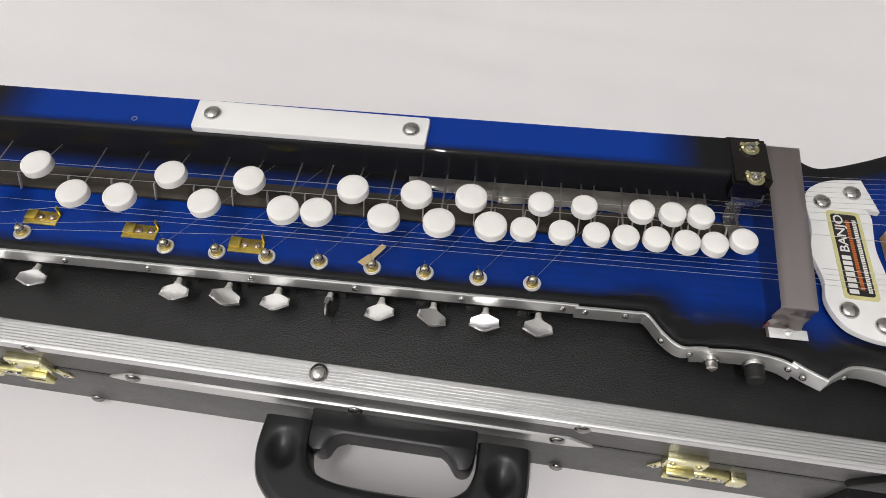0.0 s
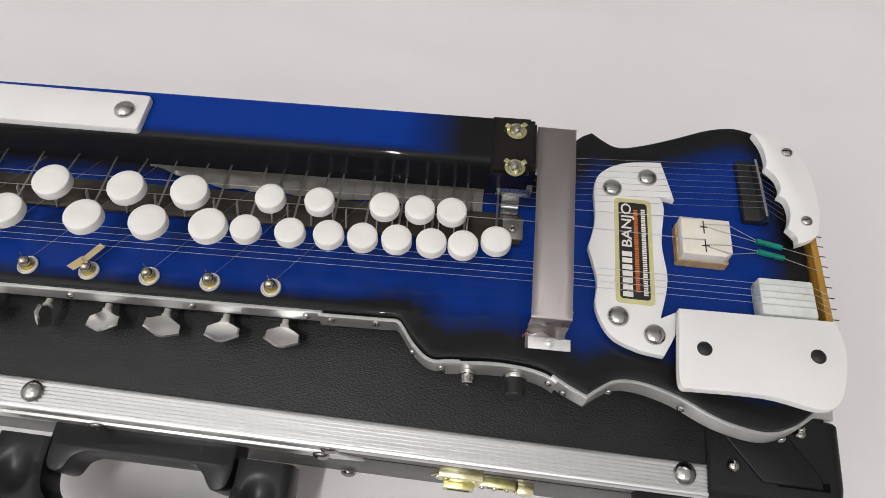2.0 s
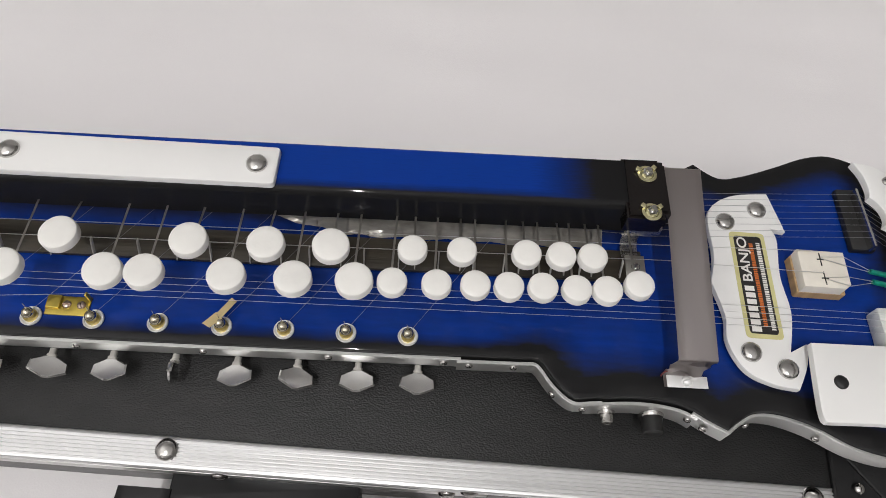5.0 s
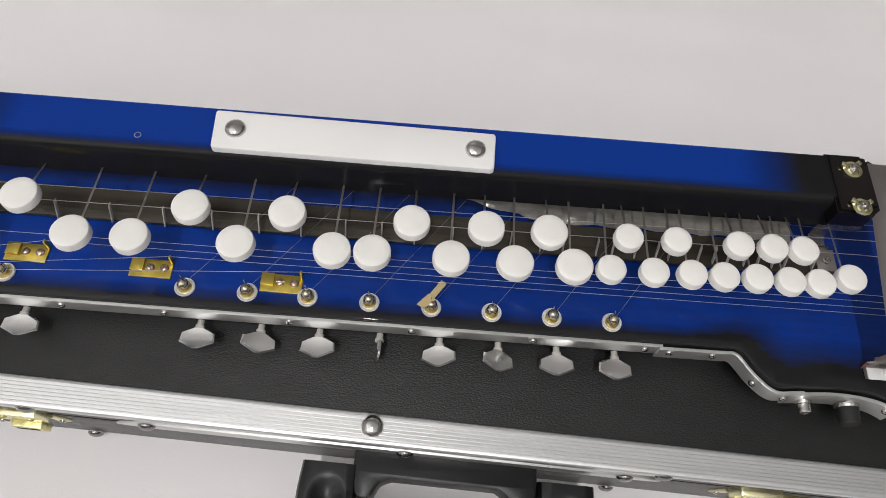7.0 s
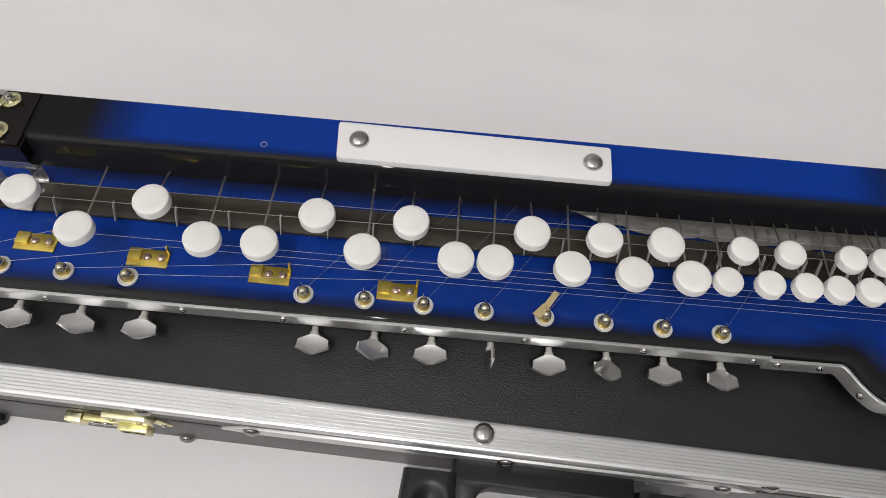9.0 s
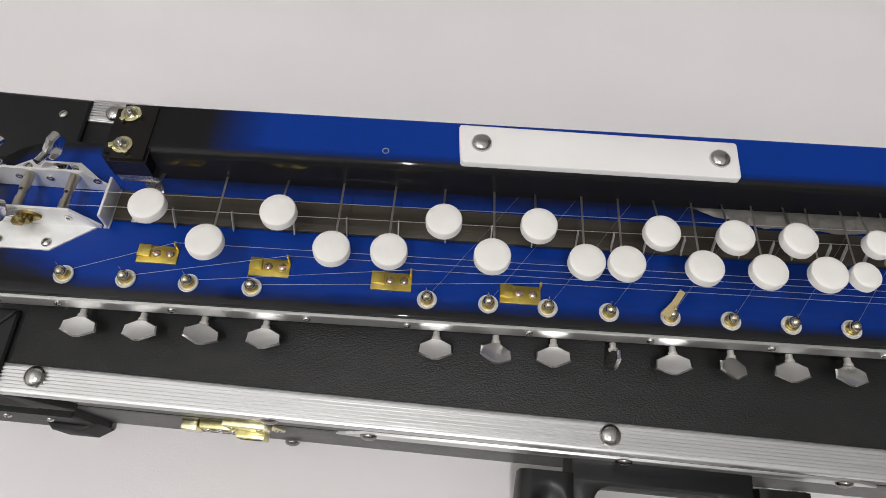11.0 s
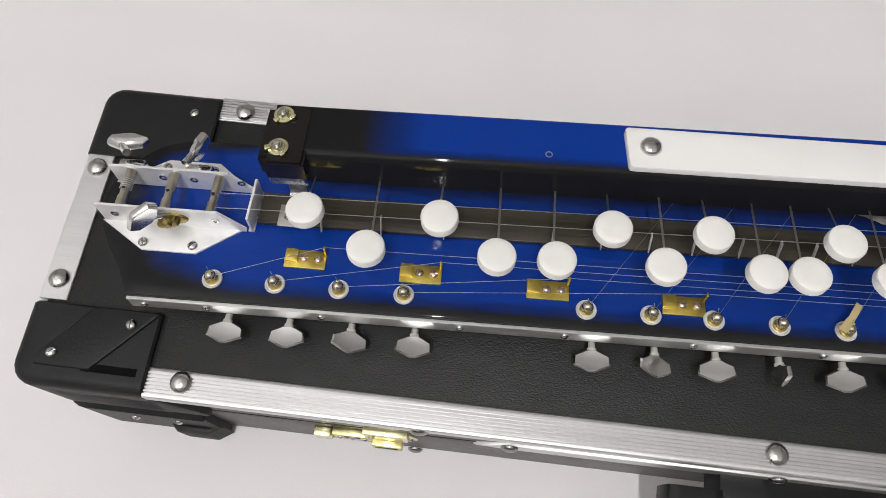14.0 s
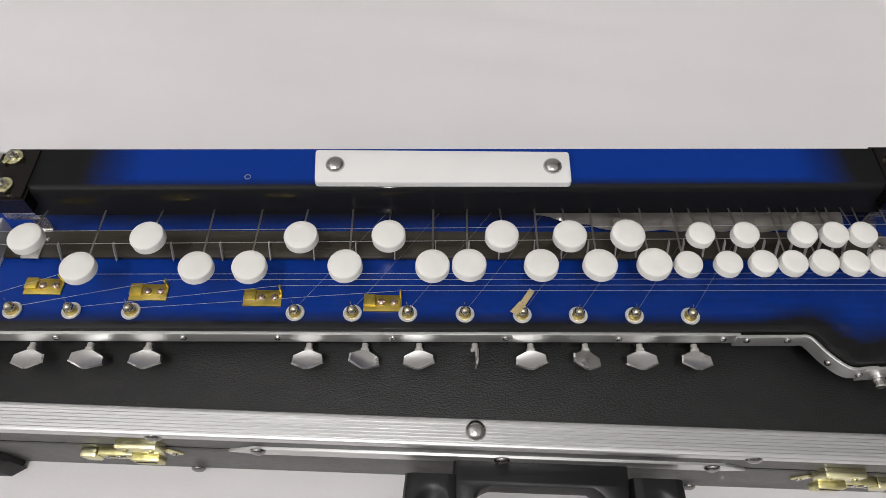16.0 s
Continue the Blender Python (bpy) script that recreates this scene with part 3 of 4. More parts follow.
SCREW = zpart("strip_screw", screw_bm(0.0018, 0.0011, Matrix(), 0.5), STEEL, m=pose(-0.37, front_y(-0.37) - 0.0016, 0.1300, 90)).data
for x in (-0.341, -0.288, -0.225, -0.178, -0.121, -0.0645, -0.008, 0.0445, 0.056, 0.0765):
    put("strip_screw", SCREW, zither, m=pose(x, front_y(x) - (0.0016 if x < 0.05 else 0.0024), 0.1308, 90) @ pose(0, 0, 0, 0, 0, x * 900))
for x in (0.0965, 0.108, 0.157, 0.1625, 0.180, 0.214, 0.252, 0.262):
    p, a = side_normal(x)
    n = Vector((math.sin(radians(a)), -math.cos(radians(a))))
    put("strip_screw", SCREW, zither, m=pose(p.x + n.x * 0.0025, p.y + n.y * 0.0025, 0.1290, 90, 0, a))

# jack socket and black volume knob on the side
p, a = side_normal(0.119)
jack = zpart("jack_socket", lathe([(0.0040, 0), (0.0040, 0.0016), (0.0031, 0.0018), (0.0031, 0.0052), (0.0022, 0.0055), (0.0020, 0.004), (0, 0.004)], 18, pose(p.x, p.y - 0.0028, 0.124, 90)), STEEL, "steel jack socket")
p, a = side_normal(0.142)
knob = zpart("volume_knob", lathe([(0.0047, 0), (0.0049, 0.0008), (0.0046, 0.0070), (0.0041, 0.0077), (0, 0.0077)], 20, pose(p.x, p.y - 0.0045, 0.1235, 90)), BLACK, "round black volume knob")
zpart("collar", lathe([(0.0056, 0), (0.0056, 0.0010), (0.0051, 0.0018), (0, 0.0018)], 20, pose(p.x, p.y - 0.0028, 0.1235, 90)), STEEL, "", knob)

# fingerboard between the keys and the cover rail
def ky(x, y):
    return y + 0.0165 * x


def skew_box(x0, x1, y0, y1, z0, z1, bevel=0.0, slope=0.0165):
    bm = box(x0, x1, y0, y1, z0, z1, bevel)
    for v in bm.verts:
        v.co.y += slope * v.co.x
    return bm


zpart("fingerboard", skew_box(-0.3245, 0.139, 0.0335, 0.0505, DECK + 0.0003, DECK + 0.0028, 0.0006, 0.008), DARK_WOOD, "dark wooden fingerboard")

# ---- cover rail ----
RAIL_Z = 0.1785


def cover_rail():
    """A bent channel: flat top, rounded front bend, a front face and a short back flange."""
    prof = []
    for k in range(7):
        a = radians(90 + 90 * k / 6)
        prof.append((0.0532 + 0.0037 * math.cos(a), RAIL_Z - 0.0037 + 0.0037 * math.sin(a)))
    prof = [(0.0756, RAIL_Z - 0.008), (0.0756, RAIL_Z - 0.001), (0.0746, RAIL_Z)] + prof + [(0.0495, 0.1580), (0.0506, 0.1575), (0.0506, 0.1735), (0.0545, RAIL_Z - 0.0014), (0.0740, RAIL_Z - 0.0014), (0.0745, RAIL_Z - 0.008)]
    bm = bmesh.new()
    xs = [-0.3135 + 0.4535 * i / 80 for i in range(81)]
    rings = [[bm.verts.new((x, ky(x, y) + (0.0003 - 0.0020 * (x + 0.1) if y > 0.07 else 0.0), z)) for y, z in prof] for x in xs]
    n = len(prof)
    for a, b in zip(rings, rings[1:]):
        for k in range(n):
            bm.faces.new((a[k], a[(k + 1) % n], b[(k + 1) % n], b[k]))
    bm.faces.new(rings[0])
    bm.faces.new(rings[-1])
    return bm


def rail_burst(co):
    y = co.y - 0.0165 * co.x
    e = min((co.x + 0.288) / 0.042, (0.122 - co.x) / 0.042)
    f = (y - 0.0505) / 0.0042 if y < 0.060 else (0.0785 - y) / 0.0040
    return max(0.0, min(1.0, min(e, f) if co.z > RAIL_Z - 0.0035 else 0.0))


rail_bm = cover_rail()
bmesh.ops.bisect_plane(rail_bm, geom=rail_bm.verts[:] + rail_bm.edges[:] + rail_bm.faces[:], plane_co=(0, 0.0565, 0), plane_no=Vector((-0.0165, 1, 0)).normalized())
bmesh.ops.bisect_plane(rail_bm, geom=rail_bm.verts[:] + rail_bm.edges[:] + rail_bm.faces[:], plane_co=(0, 0.0745, 0), plane_no=Vector((-0.0165, 1, 0)).normalized())
rail = sunburst(zpart("cover_rail", rail_bm, RAIL_LACQUER, "glossy blue channel rail with black ends"), rail_burst)
MAROON = material("brown_black_lacquer", (0.0085, 0.0066, 0.0064), 0.22, 0, 0.2, 40, coat=0.15, spec=0.35)
for x0, x1, outer in ((-0.3172, -0.2970, -0.3172), (0.121, 0.1408, 0.1408)):
    bm = skew_box(x0, x1, 0.0434, 0.0757, 0.1680, RAIL_Z + 0.0009)
    bmesh.ops.bevel(bm, geom=[e for e in bm.edges if all(abs(v.co.x - outer) < 1e-6 for v in e.verts) and abs(e.verts[0].co.z - e.verts[1].co.z) > 0.001], offset=0.0028, segments=4, affect="EDGES")
    bmesh.ops.bevel(bm, geom=[e for e in bm.edges if all(v.co.z > RAIL_Z for v in e.verts)], offset=0.0012, segments=2, affect="EDGES")
    zpart("rail_end", bm, MAROON, "dark lacquered end cap of the rail")


def cup_bolt(x, y, z, turn):
    """A gilt bolt in a cup washer with two bent tabs."""
    m = pose(x, y, z, 0, 0, turn)
    b = zpart("rail_bolt", lathe([(0.0043, 0), (0.0045, 0.0007), (0.0032, 0.0009), (0.0026, 0.0004), (0, 0.0004)], 20, m), GOLD, "gilt cup washer and bolt")
    zpart("bolt", join(lathe([(0.0024, 0.0004), (0.0024, 0.0022), (0.0021, 0.0026), (0, 0.0026)], 6, m), lathe([(0.0013, 0.002), (0.0013, 0.0042), (0, 0.0045)], 12, m)), STEEL, "", b)
    for s in (1, -1):
        tab = box(s * 0.0035 - 0.0003, s * 0.0035 + 0.0022, -0.0012, 0.0012, 0.0003, 0.0019, 0.0004) if s > 0 else box(-0.0057, -0.0032, -0.0012, 0.0012, 0.0003, 0.0019, 0.0004)
        bmesh.ops.transform(tab, matrix=m @ pose(0, 0, 0, 0, 0, 35 if s > 0 else -35), verts=tab.verts)
        zpart("tab", tab, GOLD, "", b)


for x, y, turn in ((-0.3097, 0.0635, 200), (-0.3089, 0.0460, 160), (0.1317, 0.0682, 10), (0.1316, 0.0477, 0)):
    cup_bolt(x, y + 0.0005, RAIL_Z + 0.001, turn)

LEG_METAL = material("bright_leg_metal", (0.80, 0.79, 0.77), 0.24, 1.0, 0.08, 120)
# curved sheet legs that carry the rail
for x, foot in ((-0.3075, -1), (0.1330, 1)):
    line = smooth_line([(0.0520, 0.1690), (0.0478, 0.1672), (0.0460, 0.1630), (0.0466, 0.1585), (0.0495, 0.1550), (0.0535, 0.1530), (0.0545, 0.1460), (0.0530, 0.1402), (0.0455, 0.1400)], 5)
    bm = bmesh.new()
    rows = []
    for p in line:
        wide = 0.0080 if p.y > 0.1545 else 0.0042
        rows.append([bm.verts.new((x + s * wide, ky(x, p.x), p.y)) for s in (-1, 1)])
    for a, b in zip(rows, rows[1:]):
        bm.faces.new((a[0], a[1], b[1], b[0]))
    bmesh.ops.solidify(bm, geom=bm.faces[:], thickness=0.0008)
    leg = zpart("rail_leg", bm, LEG_METAL, "bright curved steel leg under the rail")
    fx = x + 0.0022 * foot
    zpart("foot_plate", box(fx - 0.0048, fx + 0.0048, ky(x, 0.0345), ky(x, 0.0462), 0.1399, 0.1409, 0.0003), LEVER, "", leg)
    zpart("screw", screw_bm(0.0022, 0.0012, pose(fx, ky(x, 0.0398), 0.1409), 0.9), STEEL, "", leg)

# white plate on the rail
corners = [Vector(p) for p in ((-0.1587, 0.0484), (-0.0341, 0.0497), (-0.0338, 0.0695), (-0.1604, 0.0692))]
plate = []
for k, c in enumerate(corners):
    before, after = (corners[k - 1] - c).normalized(), (corners[(k + 1) % 4] - c).normalized()
    plate += [c + before * 0.0020 * (1 - f) ** 2 + after * 0.0020 * f ** 2 for f in (0, 0.2, 0.4, 0.6, 0.8, 1)]
bm = prism(plate, RAIL_Z + 0.0001, RAIL_Z + 0.0035, 0.0007)
np_ = zpart("name_plate", bm, WHITE, "blank white acrylic plate with two domed screws")
for x, y in ((-0.1497, 0.0593), (-0.0428, 0.0596)):
    zpart("domed_screw", dome(0.0047, 0.0024, pose(x, y, RAIL_Z + 0.0035), 22, 0.0005), STEEL, "", np_)
zpart("hole_plug", lathe([(0.0016, -0.0002), (0.0016, 0.0002), (0.0012, 0.0002), (0.0011, -0.0002)], 16, pose(-0.1925, 0.0540, RAIL_Z)), LEVER, "small bare rivet eye in the rail", rail)

# ---- keys ----
BACK_KEYS = (-0.2945, -0.2370, -0.1642, -0.1224, -0.0682, -0.0355, -0.0075, 0.0275, 0.0490, 0.0771, 0.0924, 0.1063)
FRONT_KEYS = (-0.2664, -0.2117, -0.1869, -0.1423, -0.1012, -0.0840, -0.0500, -0.0221, 0.0035, 0.0198, 0.0386, 0.0552, 0.0697, 0.0842, 0.0989, 0.1123, 0.1261)


def key_mesh(r):
    h = 0.0052
    return lathe([(r - 0.0006, -h), (r, -h + 0.0006), (r, -0.0011), (r - 0.0003, -0.0004), (r - 0.0009, 0.0), (r * 0.6, 0.00017), (0, 0.0003)], 36)


key_data = {}
rng = random.Random(4)


def key(x, y, big, top):
    r = 0.0081 if big else 0.0065
    m = pose(x, y, top + rng.uniform(-0.0004, 0.0004), rng.uniform(-2, 2), rng.uniform(-2, 2), rng.uniform(0, 360))
    if big in key_data:
        k = put("key", key_data[big], zither, m=m)
    else:
        k = zpart("key", key_mesh(r), KEY_WHITE, "round white key button on a flat steel lever", m=m)
        key_data[big] = k.data
    k["label"] = "large round white key button" if big else "small round white key button"
    w = 0.0005
    lean = rng.uniform(-0.0006, 0.0006)
    yb = ky(x, 0.060)
    bm = bmesh.new()
    line = [(yb, 0.1610), (ky(x, 0.0490), 0.1620), (y + r * 0.55, top - 0.0060), (y, top - 0.0056)]
    rows = [[bm.verts.new((x + lean * i + s * w, q[0], q[1])) for s in (-1, 1)] for i, q in enumerate(line)]
    for a, b in zip(rows, rows[1:]):
        bm.faces.new((a[0], a[1], b[1], b[0]))
    bmesh.ops.solidify(bm, geom=bm.faces[:], thickness=0.0022)
    lever = zpart("key_lever", bm, LEVER, "flat steel key lever")
    yc = ky(x, 0.0368)
    tab = box(x + 0.0008, x + 0.0014, yc - 0.0011, yc + 0.0011, DECK + 0.0020, 0.1475, 0.0001, 1)
    for v in tab.verts:
        v.co.y += 0.0022 if v.co.z > 0.143 else -0.0022
    zpart("fret_tab", tab, PIN, "", lever)


for i, x in enumerate(BACK_KEYS):
    key(x, 0.0271 + 0.0173 * x, i < 7, 0.1728)
for i, x in enumerate(FRONT_KEYS):
    key(x, (0.0122 + 0.0186 * x) if i < 16 else 0.0174, i < 9, 0.1704)

# ---- tuning machines along the front ----
PEGS = (-0.3390, -0.3100, -0.2808, -0.2512, -0.1696, -0.1411, -0.1135, -0.085, -0.0565, -0.0285, -0.0005, 0.0275)
TURNS = (4, -3, 18, 3, -4, 22, -7, 97, -12, 24, -4, 8)


def button_mesh():
    """A flat faceted hexagonal tuner button, with its neck at the origin and its face towards the front."""
    pts = [(-0.0022, 0.0), (0.0022, 0.0), (0.0082, -0.0030), (0.0087, -0.0080), (0.0014, -0.0114), (-0.0014, -0.0114), (-0.0087, -0.0080), (-0.0082, -0.0030)]
    bm = prism(pts, -0.0012, 0.0012)
    es = [e for e in bm.edges if abs(e.verts[0].co.z - e.verts[1].co.z) < 1e-7]
    bmesh.ops.bevel(bm, geom=es, offset=0.0007, segments=1, affect="EDGES")
    for face in [f for f in bm.faces if len(f.verts) == 8]:
        bmesh.ops.poke(bm, faces=[face], offset=0.0005)
    return bm


# Ball steel tinted gold: the brass core's reflection is in the base colour.
BALL = material("brass_tinted_steel", (0.66, 0.61, 0.48), 0.13, 1.0, 0.15, 200)
POST_BRASS = material("shadowed_brass", (0.62, 0.50, 0.20), 0.3, 1.0, 0.25, 300)
shared = {}


def again(name, make, mat, label, parent, m):
    """Alike pieces share one mesh."""
    if name not in shared:
        ob = part(name, make(), mat, parent, label, m=m)
        shared[name] = ob.data
        return ob
    return put(name, shared[name], parent, label, m)


for x, turn in zip(PEGS, TURNS):
    peg = again("tuning_post", lambda: join(lathe([(0.0017, -0.0012), (0.0016, 0.0022)] + [(0.0026 * math.cos(a), 0.0041 + 0.0025 * math.sin(a)) for a in (-0.9, -0.55, -0.2, 0.15, 0.5, 0.85, 1.15, 1.4)] + [(0, 0.0066)], 20), tube([(0.0, 0.0008, 0.0052), (-0.0003, 0.0016, 0.0076), (-0.0006, 0.0020, 0.0090)], 0.00016, 5)), BALL, "domed steel tuning post in a cupped ferrule", zither, pose(x, 0.0008, DECK + 0.0004))
    again("ferrule", lambda: lathe([(0.0046, 0), (0.0047, 0.0007), (0.0044, 0.0012), (0.0039, 0.0010), (0.0037, 0.0003), (0, 0.00017)], 24), BRACKET, "", peg, Matrix())
    again("brass_core", lambda: join(lathe([(0.0031, 0.0002), (0.0031, 0.0016), (0.0026, 0.0021), (0, 0.0021)], 12), lathe([(0.0022, 0.0020), (0.0024, 0.0026), (0.0020, 0.0031), (0, 0.0031)], 12)), POST_BRASS, "", peg, Matrix())
    for ob in peg.children:
        ob.matrix_basis = pose(0, 0, -0.0001)
    shaft = again("tuner_shaft", lambda: lathe([(0.0016, 0), (0.0016, 0.0024), (0.0022, 0.0027), (0.0022, 0.0038), (0.0014, 0.0041), (0, 0.0041)], 12), PIN, "", zither, pose(x + 0.0055, front_y(x), 0.1203, 90))
    again("tuner_housing", lambda: box(-0.010, 0.008, -0.004, 0.013, -0.0110, 0.0002, 0.001), STEEL, "", zither, pose(x + 0.0045, 0, FOOT))
    button = again("tuner_button", button_mesh, CHROME, "faceted chrome tuner button", zither, pose(x + 0.0055, front_y(x) - 0.0036, 0.1205) @ Matrix.Diagonal((0.97, 0.93, 0.95, 1)) @ pose(0, 0, 0, 0, turn, 0))

# folded strip of masking tape on one post
MASK = material("masking_tape", (0.50, 0.40, 0.20), 0.6, 0, 0.1, 120)
bm = join(box(-0.0015, 0.0015, -0.0030, 0.0085, 0, 0.0003), prism([(-0.0030, -0.0085), (0.0008, -0.0080), (0.0022, -0.0015), (-0.0019, -0.0008)], 0.0004, 0.0007))
bmesh.ops.transform(bm, matrix=pose(-0.0562, 0.0045, DECK + 0.0064, 0, 8, -33), verts=bm.verts)
zpart("masking_tape", bm, MASK, "torn scrap of beige masking tape")

# ---- brass string guides ----
COPPERY = material("coppery_screw_steel", (0.60, 0.47, 0.40), 0.28, 1.0, 0.15, 200)
GUIDES = ((-0.2983, 0.0145), (-0.2446, 0.0117), (-0.1867, 0.0089), (-0.1262, 0.0066))
for i, (x, y) in enumerate(GUIDES):
    g = zpart("string_guide", box(x - 0.0097, x + 0.0094, y - 0.0046, y + 0.0046, DECK + 0.0001, DECK + 0.0010, 0.00017), BRASS, "small brass plate with two screws and a bent end")
    zpart("folded_end", box(x - 0.0097, x - 0.0036, y - 0.0018, y + 0.0046, DECK + 0.0010, DECK + 0.0021, 0.0003), BRASS, "", g)
    zpart("lug", box(x + 0.0084, x + 0.0094, y + 0.0026, y + 0.0046, DECK + 0.0010, DECK + 0.0070, 0.0003), BRASS, "", g)
    for k in (-0.0008, 0.0058):
        zpart("screw", screw_bm(0.0020, 0.0011, pose(x + k, y + 0.0004, DECK + 0.0010), 0.4 + i + k * 300), COPPERY, "", g)

# ---- strings ----
# Darker twin of the string steel; the wires' dark reflections are in its colour.
DIMMED_WIRE = material("dimmed_string_wire", (0.50, 0.50, 0.52), 0.36, 0.85, 0.1, 100)


def string(points, r=0.00012, mat=STRING):
    return zpart("string", tube(points, r, 6), mat)


NUT_X = -0.3262
MEL = ((0.0402, 0.0486), (0.0322, 0.0404))
for a, b in MEL:
    string([(-0.3415, a - 0.001, 0.1500), (NUT_X, a, 0.1492), (0.145, b, 0.1517), (0.2110, b + (b - 0.0426) * 0.4, 0.1505), (0.2225, b + (b - 0.0426) * 0.4, 0.1505)], 0.00017)
DRONE_Y = (0.0209, 0.0175, 0.0142, 0.0109)
for i, (gx, gy) in enumerate(GUIDES):
    px = PEGS[i]
    string([(px, 0.0006, DECK + 0.0040), (gx + 0.0089, gy + 0.0040, DECK + 0.0064), (0.146, DRONE_Y[i] + 0.0005, 0.1475), (0.246, DRONE_Y[i], 0.1476), (0.2702, DRONE_Y[i], 0.1474), (0.2765, DRONE_Y[i], 0.1437), (0.2785, DRONE_Y[i], 0.1425)])
SYM_Y = [0.0828 - 0.00365 * k for k in range(8)]
for i, px in enumerate(PEGS[4:]):
    y = SYM_Y[7 - i]
    string([(px, 0.0006, DECK + 0.0040), (px + 0.047, 0.067, DECK + 0.0030), (0.146, y - 0.001, 0.1475), (0.2540, y + 0.0055, 0.1475), (0.266, y + 0.003, 0.1415)], 0.00009, DIMMED_WIRE)

# ---- tuner bracket at the left end ----
def upright_plate(y, face):
    """A bent plate: an upright wall with a chamfered end and a foot on the deck."""
    wall = prism([(-0.3965, 0), (-0.3290, 0), (-0.3285, 0.002), (-0.339, 0.0150), (-0.3965, 0.0150)], -0.0006, 0.0006)
    bmesh.ops.transform(wall, matrix=Matrix(((1, 0, 0, 0), (0, 0, -1, y), (0, 1, 0, DECK + 0.0005), (0, 0, 0, 1))), verts=wall.verts)
    foot = prism([(-0.3985, y), (-0.3305, y), (-0.3500, y - face * 0.0145), (-0.3755, y - face * 0.0145)], DECK + 0.0002, DECK + 0.0013, 0.0003)
    return join(wall, foot)


POST_METAL = material("dull_post_metal", (0.56, 0.52, 0.44), 0.3, 1.0, 0.15, 200)
front_plate = zpart("tuner_bracket", upright_plate(0.0272, 1), BRACKET, "bright metal tuner bracket with flared foot")
back_plate = zpart("tuner_bracket", upright_plate(0.0487, -1), BRACKET, "bright metal tuner bracket with flared foot")
for x in (-0.3755, -0.3520):
    zpart("screw", screw_bm(0.0024, 0.0013, pose(x, 0.0165, DECK + 0.0013), 1.1 + x * 90), STEEL, "", front_plate)
    zpart("screw", screw_bm(0.0024, 0.0013, pose(x, 0.0585, DECK + 0.0013), 0.3 + x * 90), STEEL, "", back_plate)
for x, y, s in ((-0.389, 0.0266, 1), (-0.3415, 0.0266, 1), (-0.372, 0.0481, 1), (-0.357, 0.0481, 1), (-0.334, 0.0481, 1)):
    zpart("eyelet", lathe([(0.0019, 0), (0.0019, 0.0006), (0.001, 0.0006), (0.0009, 0.0001), (0, 0.0001)], 14, pose(x, y, DECK + 0.009, 90)), STEEL, "", front_plate if y < 0.04 else back_plate)
for x in (-0.386, -0.3650, -0.3435):
    post = zpart("string_post", lathe([(0.0023, 0), (0.0023, 0.010), (0.0019, 0.0104), (0.0019, 0.0146), (0.0023, 0.015), (0.0023, 0.0212), (0, 0.0212)], 16, pose(x, 0.0486, DECK + 0.0125, 90)), POST_METAL, "plain steel string post")
    zpart("hole", lathe([(0.0008, 0), (0.0008, 0.0003), (0, 0.0003)], 10, pose(x, 0.0375, DECK + 0.0146)), BLACK, "", post)
coil = [(-0.386 + 0.0027 * math.cos(a), 0.0425 - 0.0005 * a / 3, DECK + 0.0125 + 0.0027 * math.sin(a)) for a in [k * 0.5 for k in range(60)]]
string(coil, 0.00017)
body_dir = Vector((-0.50, -0.48, 0.72)).normalized()
long_dir = Vector((0.72, 0.42, 0.55))
long_dir = (long_dir - body_dir * long_dir.dot(body_dir)).normalized()
face_dir = long_dir.cross(-body_dir)
FRONT_BUTTON = Matrix.Translation((-0.3675, 0.0232, DECK + 0.0145)) @ Matrix((long_dir, -body_dir, face_dir)).transposed().to_4x4()
for m, lean in ((pose(-0.3880, 0.0537, 0.1608, -30) @ pose(0, 0, 0, 0, 0, 180), -0.0050), (pose(-0.3545, 0.0522, 0.1600, -20, -66) @ pose(0, 0, 0, 0, 0, 180), 0.0), (FRONT_BUTTON, 0.0025)):
    b = button_mesh()
    bmesh.ops.scale(b, vec=(1.05, 1.05, 1.7), verts=b.verts)
    b = join(b, tube([(0, -0.0010, 0), (lean * 0.4, 0.0020, 0), (lean, 0.0058, 0)], 0.0019, 12))
    bmesh.ops.transform(b, matrix=m, verts=b.verts)
    zpart("tuner_button", b, CHROME, "faceted chrome tuner button")
teeth = [((0.0042 if k % 2 else 0.0034) * math.cos(k * math.pi / 12), (0.0042 if k % 2 else 0.0034) * math.sin(k * math.pi / 12)) for k in range(24)]
gear = prism(teeth, 0, 0.0032, 0.0005, 1)
bmesh.ops.transform(gear, matrix=pose(-0.3618, 0.0262, DECK + 0.0095, 90), verts=gear.verts)
gear = join(gear, box(-0.3690, -0.3640, 0.0228, 0.0262, DECK + 0.0040, DECK + 0.0075, 0.0008), lathe([(0.0012, 0), (0.0012, 0.0048), (0, 0.0048)], 10, pose(-0.3618, 0.0262, DECK + 0.0095, 90)))
plate = prism([(0.0085 * math.cos(a) * (0.8 if math.cos(a) < 0 else 1.0), 0.0042 * math.sin(a)) for a in [k * math.pi / 12 for k in range(24)]], 0, 0.0012, 0.0003)
bmesh.ops.transform(plate, matrix=pose(-0.3625, 0.0266, DECK + 0.0092, 90), verts=plate.verts)
zpart("gear_plate", plate, DULL_BRASS, "oval brass gear plate", front_plate)
zpart("worm_gear", gear, DULL_BRASS, "small brass worm gear")
